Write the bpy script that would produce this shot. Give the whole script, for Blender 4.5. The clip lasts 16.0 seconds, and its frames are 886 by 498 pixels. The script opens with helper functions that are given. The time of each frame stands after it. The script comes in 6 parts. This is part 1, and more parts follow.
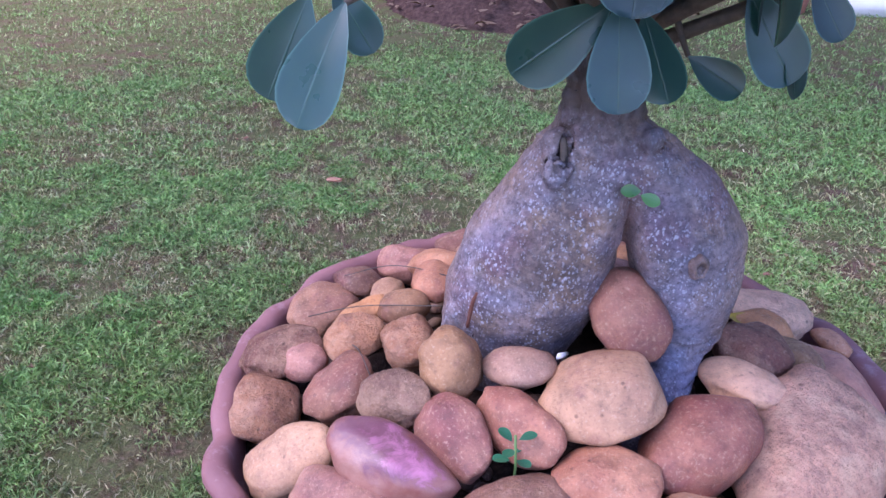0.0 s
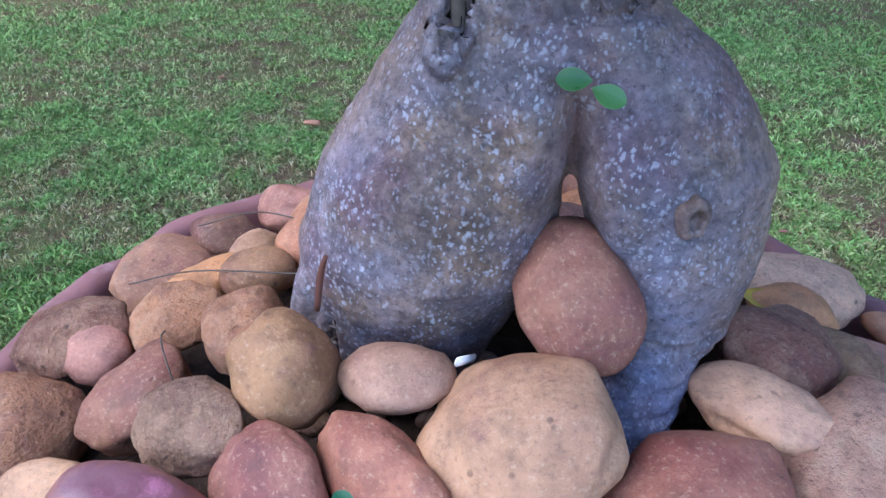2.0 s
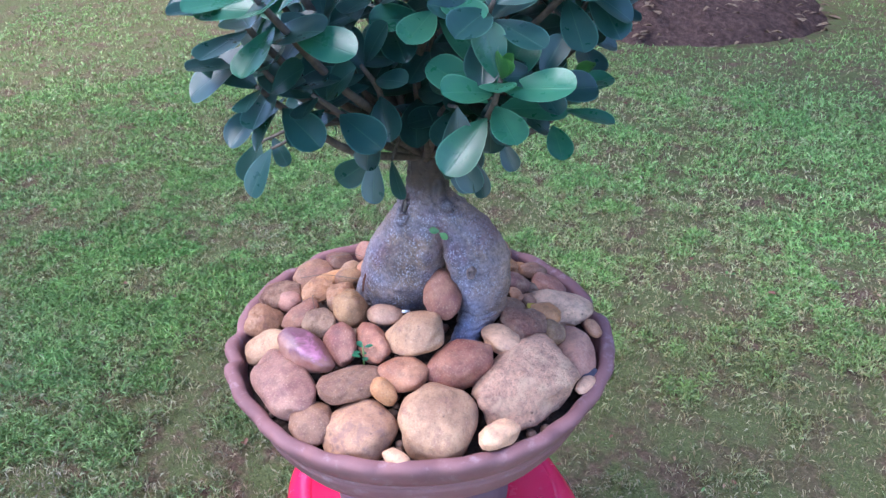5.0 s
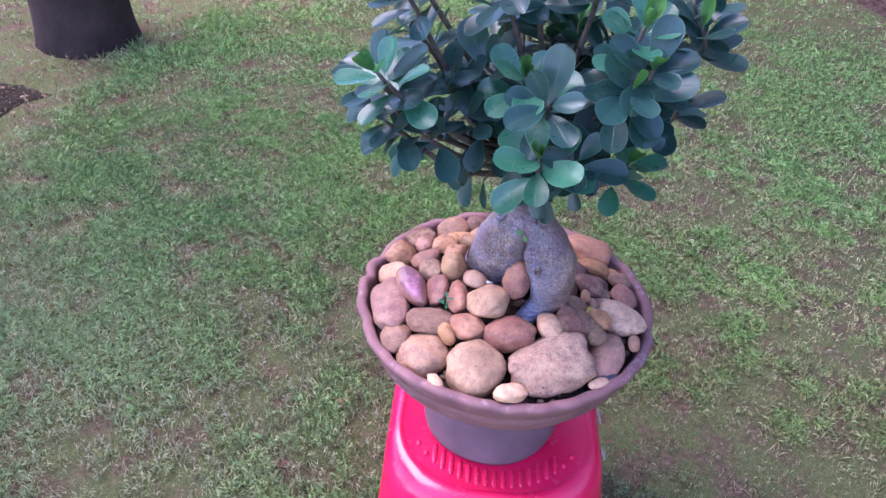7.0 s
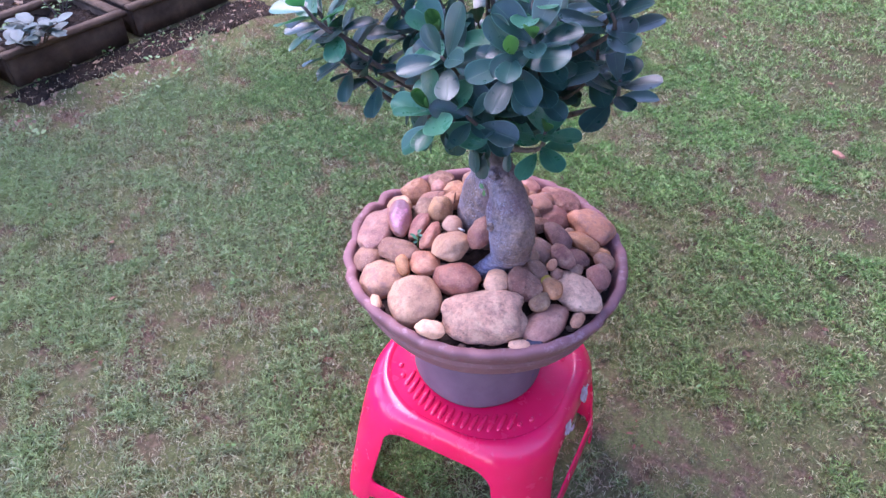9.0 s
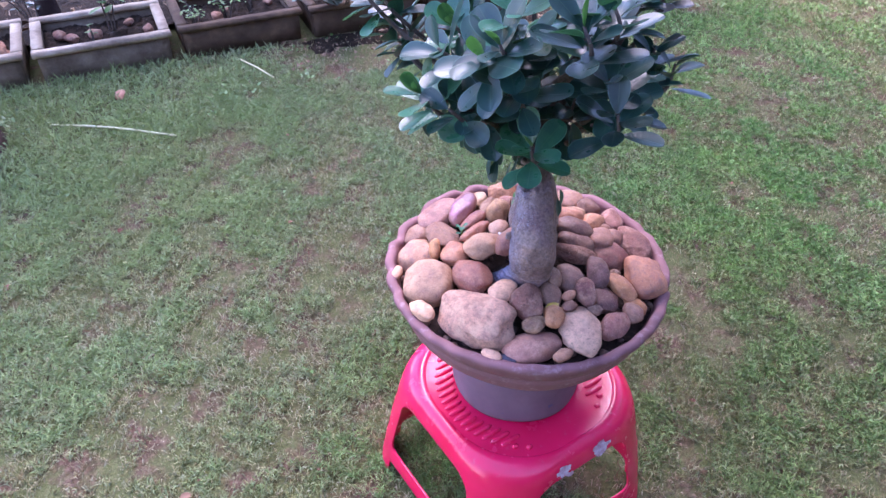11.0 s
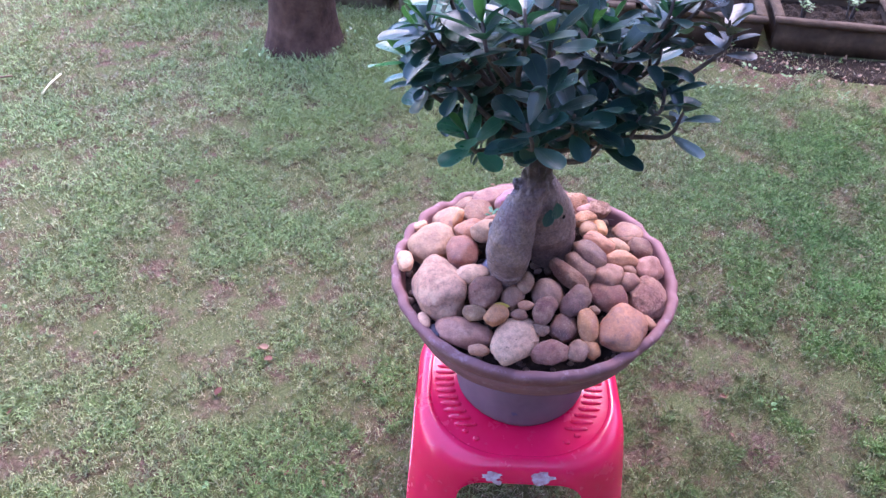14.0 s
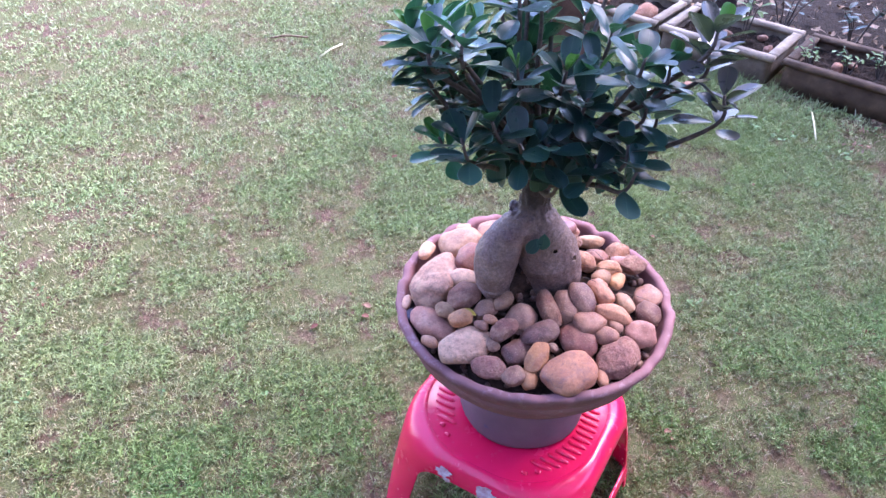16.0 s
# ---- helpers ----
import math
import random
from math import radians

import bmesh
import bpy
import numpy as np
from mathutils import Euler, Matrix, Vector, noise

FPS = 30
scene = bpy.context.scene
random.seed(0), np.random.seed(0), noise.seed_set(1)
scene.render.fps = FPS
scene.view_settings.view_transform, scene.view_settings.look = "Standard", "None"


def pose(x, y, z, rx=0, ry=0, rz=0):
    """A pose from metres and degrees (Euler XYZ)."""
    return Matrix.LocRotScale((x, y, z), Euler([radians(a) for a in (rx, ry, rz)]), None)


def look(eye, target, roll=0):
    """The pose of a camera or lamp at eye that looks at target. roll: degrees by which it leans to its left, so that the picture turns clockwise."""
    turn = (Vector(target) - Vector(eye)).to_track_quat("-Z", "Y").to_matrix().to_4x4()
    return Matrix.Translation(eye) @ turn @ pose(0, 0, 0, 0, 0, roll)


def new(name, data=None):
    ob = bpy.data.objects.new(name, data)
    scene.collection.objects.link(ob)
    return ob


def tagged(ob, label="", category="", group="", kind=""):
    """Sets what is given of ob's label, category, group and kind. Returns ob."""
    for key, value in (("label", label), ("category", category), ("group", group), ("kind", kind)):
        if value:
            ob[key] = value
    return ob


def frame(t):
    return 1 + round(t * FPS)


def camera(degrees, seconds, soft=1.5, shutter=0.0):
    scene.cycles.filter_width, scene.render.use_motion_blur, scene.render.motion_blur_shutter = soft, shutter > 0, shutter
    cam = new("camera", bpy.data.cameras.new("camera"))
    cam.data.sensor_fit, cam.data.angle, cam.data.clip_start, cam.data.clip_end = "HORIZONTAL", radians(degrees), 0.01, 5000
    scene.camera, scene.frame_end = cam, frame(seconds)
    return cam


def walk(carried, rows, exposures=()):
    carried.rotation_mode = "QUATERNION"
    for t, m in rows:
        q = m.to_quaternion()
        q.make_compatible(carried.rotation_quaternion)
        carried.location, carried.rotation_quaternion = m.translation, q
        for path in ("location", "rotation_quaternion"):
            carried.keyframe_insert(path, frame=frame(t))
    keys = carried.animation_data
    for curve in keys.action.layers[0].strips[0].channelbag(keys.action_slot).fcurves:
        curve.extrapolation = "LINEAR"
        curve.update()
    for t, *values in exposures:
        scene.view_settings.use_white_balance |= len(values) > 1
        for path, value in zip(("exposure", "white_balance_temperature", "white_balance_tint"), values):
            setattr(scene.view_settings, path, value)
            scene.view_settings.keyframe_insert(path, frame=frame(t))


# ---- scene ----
# ---- camera and walk ----
cam = camera(62.137, 16.0, soft=1.45)
PATH = [
    (0, 0.0000, -0.3571, 0.7983, 61.38, 0.08, 10.55),
    (0.5, 0.0183, -0.2836, 0.7578, 58.94, 2.42, 10.93),
    (1, 0.0283, -0.2510, 0.7299, 57.34, 2.71, 11.00),
    (1.5, 0.0273, -0.2294, 0.7195, 57.16, 0.90, 11.43),
    (2, 0.0328, -0.2179, 0.7208, 57.72, -0.14, 11.59),
    (2.5, 0.0359, -0.2176, 0.7212, 60.96, -0.38, 12.93),
    (3, 0.0410, -0.2246, 0.7367, 61.47, -0.07, 13.97),
    (3.5, 0.0670, -0.2879, 0.7648, 60.07, -0.44, 14.74),
    (4, 0.0989, -0.3739, 0.8051, 60.26, -1.11, 16.96),
    (4.2, 0.1243, -0.4220, 0.8342, 60.35, -1.03, 17.16),
    (6.3, 0.4717, -0.6743, 1.1762, 56.93, -0.25, 39.54),
    (6.5, 0.4773, -0.6552, 1.1813, 56.10, -1.11, 41.71),
    (7, 0.4996, -0.5956, 1.1815, 52.57, -3.04, 48.99),
    (7.5, 0.5468, -0.5358, 1.1957, 50.82, -2.64, 56.05),
    (8, 0.6486, -0.4459, 1.2137, 50.48, -2.09, 65.13),
    (8.5, 0.7318, -0.3759, 1.2238, 49.31, -2.29, 69.70),
    (9, 0.7378, -0.3178, 1.2157, 48.78, -1.04, 72.02),
    (9.2, 0.7347, -0.2900, 1.2139, 48.56, 0.12, 74.18),
    (11.3, 0.8090, 0.0646, 1.2167, 50.73, -0.16, 103.10),
    (11.5, 0.7876, 0.0869, 1.2168, 51.43, 0.39, 104.10),
    (12, 0.7510, 0.1611, 1.2159, 49.51, 0.88, 111.13),
    (12.5, 0.7240, 0.2296, 1.2264, 48.53, 1.83, 116.72),
    (13, 0.7056, 0.3508, 1.2338, 49.39, 0.32, 126.83),
    (13.5, 0.6771, 0.4415, 1.2415, 48.83, -0.05, 134.41),
    (14, 0.6294, 0.4815, 1.2288, 48.98, -0.65, 137.38),
    (14.5, 0.5449, 0.5102, 1.2262, 49.30, -1.78, 144.03),
    (15, 0.4846, 0.5445, 1.2480, 49.87, 0.73, 149.11),
    (15.5, 0.4150, 0.6352, 1.2551, 50.28, -0.36, 158.44),
    (16, 0.3285, 0.7417, 1.2587, 50.59, -0.41, 165.97),
]
LIGHTEN = [(0.0, 2.66, 37, 5860), (0.6, 2.68, 26, 5800), (2.0, 2.57, 13, 5800), (4.0, 2.84, 12, 5820), (6.5, 2.94, 32, 6020), (9.0, 3.12, 42, 6020), (11.5, 3.22, 41, 6020), (14.0, 3.32, 41, 6020), (16.0, 3.49, 40, 6020)]
walk(cam, [(t, pose(x, y, z, rx, ry, rz)) for t, x, y, z, rx, ry, rz in PATH], [(t, stops, kelvin, tint) for t, stops, tint, kelvin in LIGHTEN])

# ---- light ----
world = bpy.data.worlds.new("overcast_sky")
scene.world = world
world.use_nodes = True
wn = world.node_tree.nodes
sky = wn.new("ShaderNodeTexSky")
sky.sky_type = "NISHITA"
sky.sun_disc = False
sky.sun_elevation = radians(58)
sky.sun_rotation = radians(243)
sky.air_density, sky.dust_density, sky.ozone_density = 1.1, 0.3, 2.5
wn["Background"].inputs["Strength"].default_value = 0.12
world.node_tree.links.new(sky.outputs["Color"], wn["Background"].inputs["Color"])
sun_data = bpy.data.lights.new("sun", "SUN")
sun_data.energy, sun_data.angle, sun_data.color = 1.2, radians(50), (1.0, 0.97, 0.93)
sun = new("sun", sun_data)
sun.matrix_world = look((-2.4, -1.2, 4.0), (0, 0, 0))


# ---- material helpers ----
class Nodes:
    """A small wrapper to write node trees in few lines."""

    def __init__(self, name, rough=0.6, metal=0.0, spec=0.5):
        self.mat = bpy.data.materials.new(name)
        self.mat.use_nodes = True
        self.t = self.mat.node_tree
        self.p = self.t.nodes["Principled BSDF"]
        self.p.inputs["Roughness"].default_value = rough
        self.p.inputs["Metallic"].default_value = metal
        self.p.inputs["Specular IOR Level"].default_value = spec
        self.cache = {}

    def n(self, kind, **kw):
        node = self.t.nodes.new(kind)
        for k, v in kw.items():
            if k == "operation":
                node.operation = v
            elif k == "blend":
                node.blend_type = v
            elif k == "dtype":
                node.data_type = v
            elif k == "feature":
                node.feature = v
        return node

    def link(self, a, b):
        self.t.links.new(a, b)

    def put(self, socket, v):
        if hasattr(v, "is_output"):
            self.link(v, socket)
        elif isinstance(v, (tuple, list)) and len(v) == 3 and socket.type == "RGBA":
            socket.default_value = (*v, 1)
        else:
            socket.default_value = v

    def coords(self, shift=True):
        """Object coordinates, shifted by each object's own random number."""
        if "c" not in self.cache:
            tc = self.n("ShaderNodeTexCoord")
            oi = self.n("ShaderNodeObjectInfo")
            m = self.math("MULTIPLY", oi.outputs["Random"], 7.3)
            add = self.n("ShaderNodeVectorMath", operation="ADD")
            self.link(tc.outputs["Object"], add.inputs[0])
            self.link(m, add.inputs[1])
            self.cache["c"] = add.outputs[0] if shift else tc.outputs["Object"]
            self.cache["oi"] = oi
        return self.cache["c"]

    def world(self):
        g = self.n("ShaderNodeNewGeometry")
        return g.outputs["Position"]

    def math(self, op, a, b=0.0, clamp=False):
        m = self.n("ShaderNodeMath", operation=op)
        m.use_clamp = clamp
        self.put(m.inputs[0], a)
        self.put(m.inputs[1], b)
        return m.outputs[0]

    def noise(self, scale, detail=4, rough=0.55, vec=None, distort=0.0):
        nz = self.n("ShaderNodeTexNoise")
        self.link(vec if vec is not None else self.coords(), nz.inputs["Vector"])
        nz.inputs["Scale"].default_value = scale
        nz.inputs["Detail"].default_value = detail
        nz.inputs["Roughness"].default_value = rough
        nz.inputs["Distortion"].default_value = distort
        return nz.outputs["Fac"]

    def voronoi(self, scale, vec=None, feature="F1"):
        v = self.n("ShaderNodeTexVoronoi", feature=feature)
        self.link(vec if vec is not None else self.coords(), v.inputs["Vector"])
        v.inputs["Scale"].default_value = scale
        return v.outputs["Distance"]

    def ramp(self, fac, stops):
        r = self.n("ShaderNodeValToRGB")
        e = r.color_ramp.elements
        while len(e) < len(stops):
            e.new(0.5)
        for el, (pos, col) in zip(e, stops):
            el.position = pos
            el.color = (*col, 1) if isinstance(col, (tuple, list)) else (col, col, col, 1)
        self.put(r.inputs["Fac"], fac)
        return r.outputs["Color"]

    def mix(self, fac, a, b, blend="MIX"):
        m = self.n("ShaderNodeMix", dtype="RGBA", blend=blend)
        self.put(m.inputs[0], fac)
        self.put(m.inputs[6], a)
        self.put(m.inputs[7], b)
        return m.outputs[2]

    def bump(self, height, strength=0.4, dist=0.002, under=None):
        b = self.n("ShaderNodeBump")
        b.inputs["Strength"].default_value = strength
        b.inputs["Distance"].default_value = dist
        self.put(b.inputs["Height"], height)
        if under is not None:
            self.link(under, b.inputs["Normal"])
        return b.outputs["Normal"]

    def done(self, color=None, rough=None, normal=None):
        if color is not None:
            self.put(self.p.inputs["Base Color"], color)
        if rough is not None:
            self.put(self.p.inputs["Roughness"], rough)
        if normal is not None:
            self.link(normal, self.p.inputs["Normal"])
        return self.mat


def stone_material(name, blotch=0.35, speck=0.25, grit=0.4, depth=0.0012, rough=0.62, dark_spots=0.0, pale=0.0):
    """River stone whose own colour is the object's colour, with blotches, specks and grit."""
    k = Nodes(name, rough, spec=0.35)
    k.coords()
    own = k.cache["oi"].outputs["Color"]
    big = k.noise(30, 4, 0.6, distort=0.4)
    mid = k.noise(105, 5, 0.65)
    fine = k.noise(560, 4, 0.7)
    c = k.mix(k.ramp(big, [(0.36, 0.0), (0.64, 1.0)]), k.mix(blotch, own, (0.13, 0.055, 0.050)), k.mix(blotch * 0.6, own, (0.60, 0.37, 0.22)))
    c = k.mix(1.0, c, k.ramp(mid, [(0.30, 0.66), (0.50, 1.0), (0.72, 1.20)]), "MULTIPLY")
    c = k.mix(k.math("MULTIPLY", k.ramp(k.noise(52, 5, 0.7), [(0.55, 0.0), (0.66, 1.0)]), speck), c, (0.20, 0.075, 0.075))
    c = k.mix(k.math("MULTIPLY", k.ramp(fine, [(0.56, 0.0), (0.66, 1.0)]), speck), c, (0.56, 0.38, 0.26))
    c = k.mix(k.math("MULTIPLY", k.ramp(fine, [(0.34, 1.0), (0.44, 0.0)]), speck), c, (0.075, 0.04, 0.04))
    if dark_spots:
        v = k.voronoi(75)
        c = k.mix(k.math("MULTIPLY", k.ramp(v, [(0.0, 1.0), (0.22, 0.0)]), dark_spots), c, (0.08, 0.045, 0.045))
        c = k.mix(k.math("MULTIPLY", k.ramp(k.noise(150, 6, 0.75), [(0.60, 0.0), (0.68, 1.0)]), dark_spots), c, (0.12, 0.075, 0.085))
        c = k.mix(k.math("MULTIPLY", k.ramp(k.noise(64, 7, 0.8, distort=0.5), [(0.50, 0.0), (0.58, 1.0)]), dark_spots * 0.8), c, (0.22, 0.115, 0.10))
    if pale:
        c = k.mix(k.math("MULTIPLY", k.ramp(k.noise(45, 5, 0.7), [(0.5, 0.0), (0.62, 1.0)]), pale), c, (0.74, 0.46, 0.30))
    pit = k.math("MULTIPLY", k.ramp(k.math("ADD", k.voronoi(135), k.math("MULTIPLY", k.noise(300, 3), 0.25)), [(0.20, 1.0), (0.30, 0.0)]), k.ramp(k.noise(38, 4, 0.6), [(0.50, 0.0), (0.60, 1.0)]))
    c = k.mix(k.math("MULTIPLY", pit, 0.6), c, (0.06, 0.03, 0.028))
    nrm = k.bump(k.math("SUBTRACT", fine, pit), grit * 0.7, 0.0010, k.bump(k.noise(150, 6, 0.70), grit, depth * 1.3))
    return k.done(c, k.ramp(mid, [(0.3, rough - 0.08), (0.7, rough + 0.15)]), nrm)


M = {}
M["smooth"] = stone_material("river_stone", 0.36, 0.36, 0.60, 0.0013, 0.54)
M["rough"] = stone_material("coarse_stone", 0.30, 0.38, 1.0, 0.005, 0.8, 0.15, 0.25)
M["spotted"] = stone_material("pocked_stone", 0.3, 0.3, 0.5, 0.0012, 0.65, 0.7)
M["granite"] = stone_material("granite_stone", 0.2, 0.4, 1.0, 0.006, 0.85, 0.45, 0.7)
M["grooved"] = stone_material("grooved_stone", 0.4, 0.35, 0.9, 0.0025, 0.65, 0.3)

# brown pebble that turns plum along its top, with a pink patch
k = Nodes("plum_top_stone", 0.45)
k.coords()
own = k.cache["oi"].outputs["Color"]
tc = k.n("ShaderNodeTexCoord")
sep = k.n("ShaderNodeSeparateXYZ")
k.link(tc.outputs["Object"], sep.inputs[0])
c = k.mix(k.ramp(k.noise(60, 5, 0.65), [(0.35, 0.0), (0.7, 1.0)]), own, (0.33, 0.17, 0.13))
wander = k.math("MULTIPLY", k.noise(70, 5, 0.7, distort=0.5), 0.022)
top = k.math("ADD", sep.outputs["Z"], wander)
c = k.mix(k.math("MULTIPLY", k.ramp(top, [(0.0180, 0.0), (0.0230, 1.0)]), 0.7), c, (0.115, 0.042, 0.078))
c = k.mix(k.math("MULTIPLY", k.ramp(k.math("SUBTRACT", top, k.math("MULTIPLY", sep.outputs["X"], 0.12)), [(0.0262, 0.0), (0.0280, 1.0)]), 0.75), c, (0.60, 0.22, 0.36))
M["two_tone"] = k.done(c, None, k.bump(k.noise(220, 5, 0.65), 0.4, 0.001))

# fired clay of the bowl
k = Nodes("terracotta_mauve", 0.7, spec=0.35)
c = k.ramp(k.noise(14, 5, 0.6), [(0.3, (0.175, 0.076, 0.076)), (0.6, (0.245, 0.110, 0.108)), (0.85, (0.315, 0.158, 0.152))])
c = k.mix(k.math("MULTIPLY", k.ramp(k.noise(60, 6, 0.7), [(0.55, 0.0), (0.72, 1.0)]), 0.45), c, (0.48, 0.34, 0.36))
c = k.mix(k.math("MULTIPLY", k.ramp(k.noise(9, 4, 0.6), [(0.58, 0.0), (0.7, 1.0)]), 0.5), c, (0.14, 0.08, 0.085))
M["clay"] = k.done(c, None, k.bump(k.noise(300, 5, 0.6), 0.35, 0.0008, k.bump(k.noise(40, 3), 0.3, 0.002)))

k = Nodes("clay_foot_grey", 0.75, spec=0.3)
c = k.ramp(k.noise(18, 5, 0.6), [(0.3, (0.118, 0.068, 0.086)), (0.7, (0.180, 0.106, 0.128))])
c = k.mix(k.ramp(k.noise(26, 3, 0.5), [(0.66, 0.0), (0.72, 1.0)]), c, (0.07, 0.06, 0.12))
M["foot"] = k.done(c, None, k.bump(k.noise(260, 5), 0.3, 0.0008))

k = Nodes("terracotta_brown", 0.8)
M["terracotta"] = k.done(k.ramp(k.noise(30, 5), [(0.3, (0.20, 0.075, 0.045)), (0.7, (0.33, 0.14, 0.09))]), None, k.bump(k.noise(200, 4), 0.3, 0.001))

# pink-red moulded plastic
k = Nodes("pink_plastic", 0.32, spec=0.5)
c = k.ramp(k.noise(9, 4, 0.6), [(0.3, (0.70, 0.008, 0.055)), (0.7, (0.80, 0.016, 0.085))])
c = k.mix(k.math("MULTIPLY", k.ramp(k.noise(55, 5, 0.7), [(0.60, 0.0), (0.75, 1.0)]), 0.35), c, (0.60, 0.16, 0.2))
M["plastic"] = k.done(c, k.ramp(k.noise(30, 4), [(0.3, 0.15), (0.7, 0.30)]), k.bump(k.noise(90, 3), 0.08, 0.001))
k = Nodes("worn_paint_grey", 0.7)
M["scuff"] = k.done(k.ramp(k.noise(120, 5), [(0.35, (0.34, 0.16, 0.18)), (0.65, (0.50, 0.40, 0.41))]), None, k.bump(k.noise(300, 4), 0.3, 0.0006))

# bonsai bark: grey-mauve skin with pale pores, plum and brown stains, darker neck
k = Nodes("fig_bark", 0.58, spec=0.4)
tc = k.n("ShaderNodeTexCoord")
ob = tc.outputs["Object"]
sep = k.n("ShaderNodeSeparateXYZ")
k.link(ob, sep.inputs[0])
c = k.ramp(k.noise(30, 7, 0.68, ob), [(0.3, (0.038, 0.025, 0.020)), (0.5, (0.122, 0.082, 0.066)), (0.72, (0.30, 0.210, 0.175))])
c = k.mix(k.math("MULTIPLY", k.ramp(k.noise(46, 5, 0.65, ob), [(0.50, 0.0), (0.62, 1.0)]), 0.7), c, (0.19, 0.115, 0.065))
c = k.mix(k.math("MULTIPLY", k.ramp(k.noise(20, 4, 0.55, ob), [(0.50, 0.0), (0.62, 1.0)]), 0.65), c, (0.11, 0.040, 0.055))
# bluish sky light on the front of the bulbs, painted in patches
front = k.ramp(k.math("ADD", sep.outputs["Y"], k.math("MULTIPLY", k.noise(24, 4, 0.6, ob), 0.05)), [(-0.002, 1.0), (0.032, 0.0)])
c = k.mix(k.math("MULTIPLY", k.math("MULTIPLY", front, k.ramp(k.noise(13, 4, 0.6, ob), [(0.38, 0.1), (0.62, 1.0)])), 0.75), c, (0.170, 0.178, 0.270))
# warmer bark tone behind, away from that painted light
c = k.mix(k.math("MULTIPLY", k.math("SUBTRACT", 1.0, front), 0.5), c, k.ramp(k.noise(26, 5, 0.6, ob), [(0.35, (0.20, 0.115, 0.090)), (0.65, (0.36, 0.235, 0.190))]))
wob = k.noise(420, 3, 0.6, ob)
drag = k.n("ShaderNodeVectorMath", operation="MULTIPLY")
k.link(ob, drag.inputs[0])
drag.inputs[1].default_value = (1.0, 1.0, 0.72)
stray = k.n("ShaderNodeTexNoise")
k.link(ob, stray.inputs["Vector"])
stray.inputs["Scale"].default_value = 190
gain = k.n("ShaderNodeVectorMath", operation="MULTIPLY")
k.link(stray.outputs["Color"], gain.inputs[0])
gain.inputs[1].default_value = (0.004, 0.004, 0.004)
shift = k.n("ShaderNodeVectorMath", operation="ADD")
k.link(drag.outputs[0], shift.inputs[0])
k.link(gain.outputs[0], shift.inputs[1])
warped = shift.outputs[0]
cluster = k.ramp(k.noise(42, 5, 0.7, ob), [(0.38, 0.0), (0.56, 1.0)])
pore = k.math("MULTIPLY", k.ramp(k.math("ADD", k.voronoi(560, warped), k.math("MULTIPLY", wob, 0.60)), [(0.50, 1.0), (0.66, 0.0)]), cluster)
large = k.math("MULTIPLY", k.ramp(k.math("ADD", k.voronoi(300, warped), k.math("MULTIPLY", wob, 0.75)), [(0.50, 1.0), (0.68, 0.0)]), cluster)
dots = k.math("MULTIPLY", k.math("MAXIMUM", pore, large), k.math("ADD", k.math("MULTIPLY", front, 0.75), 0.20))
grain = k.noise(240, 5, 0.72, ob)
c = k.mix(1.0, c, k.ramp(grain, [(0.32, 0.58), (0.50, 1.0), (0.68, 1.38)]), "MULTIPLY")
c = k.mix(k.math("MULTIPLY", dots, 0.62), c, (0.46, 0.46, 0.54))
c = k.mix(k.math("MULTIPLY", k.ramp(k.noise(520, 4, 0.65, ob), [(0.56, 0.0), (0.66, 1.0)]), 0.65), c, (0.045, 0.03, 0.035))
wood = k.ramp(k.math("ADD", sep.outputs["Z"], k.math("MULTIPLY", k.noise(50, 4, 0.6, ob), 0.02)), [(0.160, 0.0), (0.184, 1.0)])
c = k.mix(wood, c, k.ramp(k.noise(70, 6, 0.7, ob), [(0.3, (0.016, 0.011, 0.009)), (0.7, (0.080, 0.053, 0.042))]))
nrm = k.bump(dots, 0.4, 0.0008, k.bump(k.noise(130, 7, 0.68, ob), 0.6, 0.0025))
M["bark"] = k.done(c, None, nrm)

k = Nodes("twig_bark", 0.75)
M["twig"] = k.done(k.ramp(k.noise(150, 5), [(0.3, (0.04, 0.03, 0.025)), (0.7, (0.12, 0.09, 0.07))]), None, k.bump(k.noise(400, 4), 0.5, 0.0008))


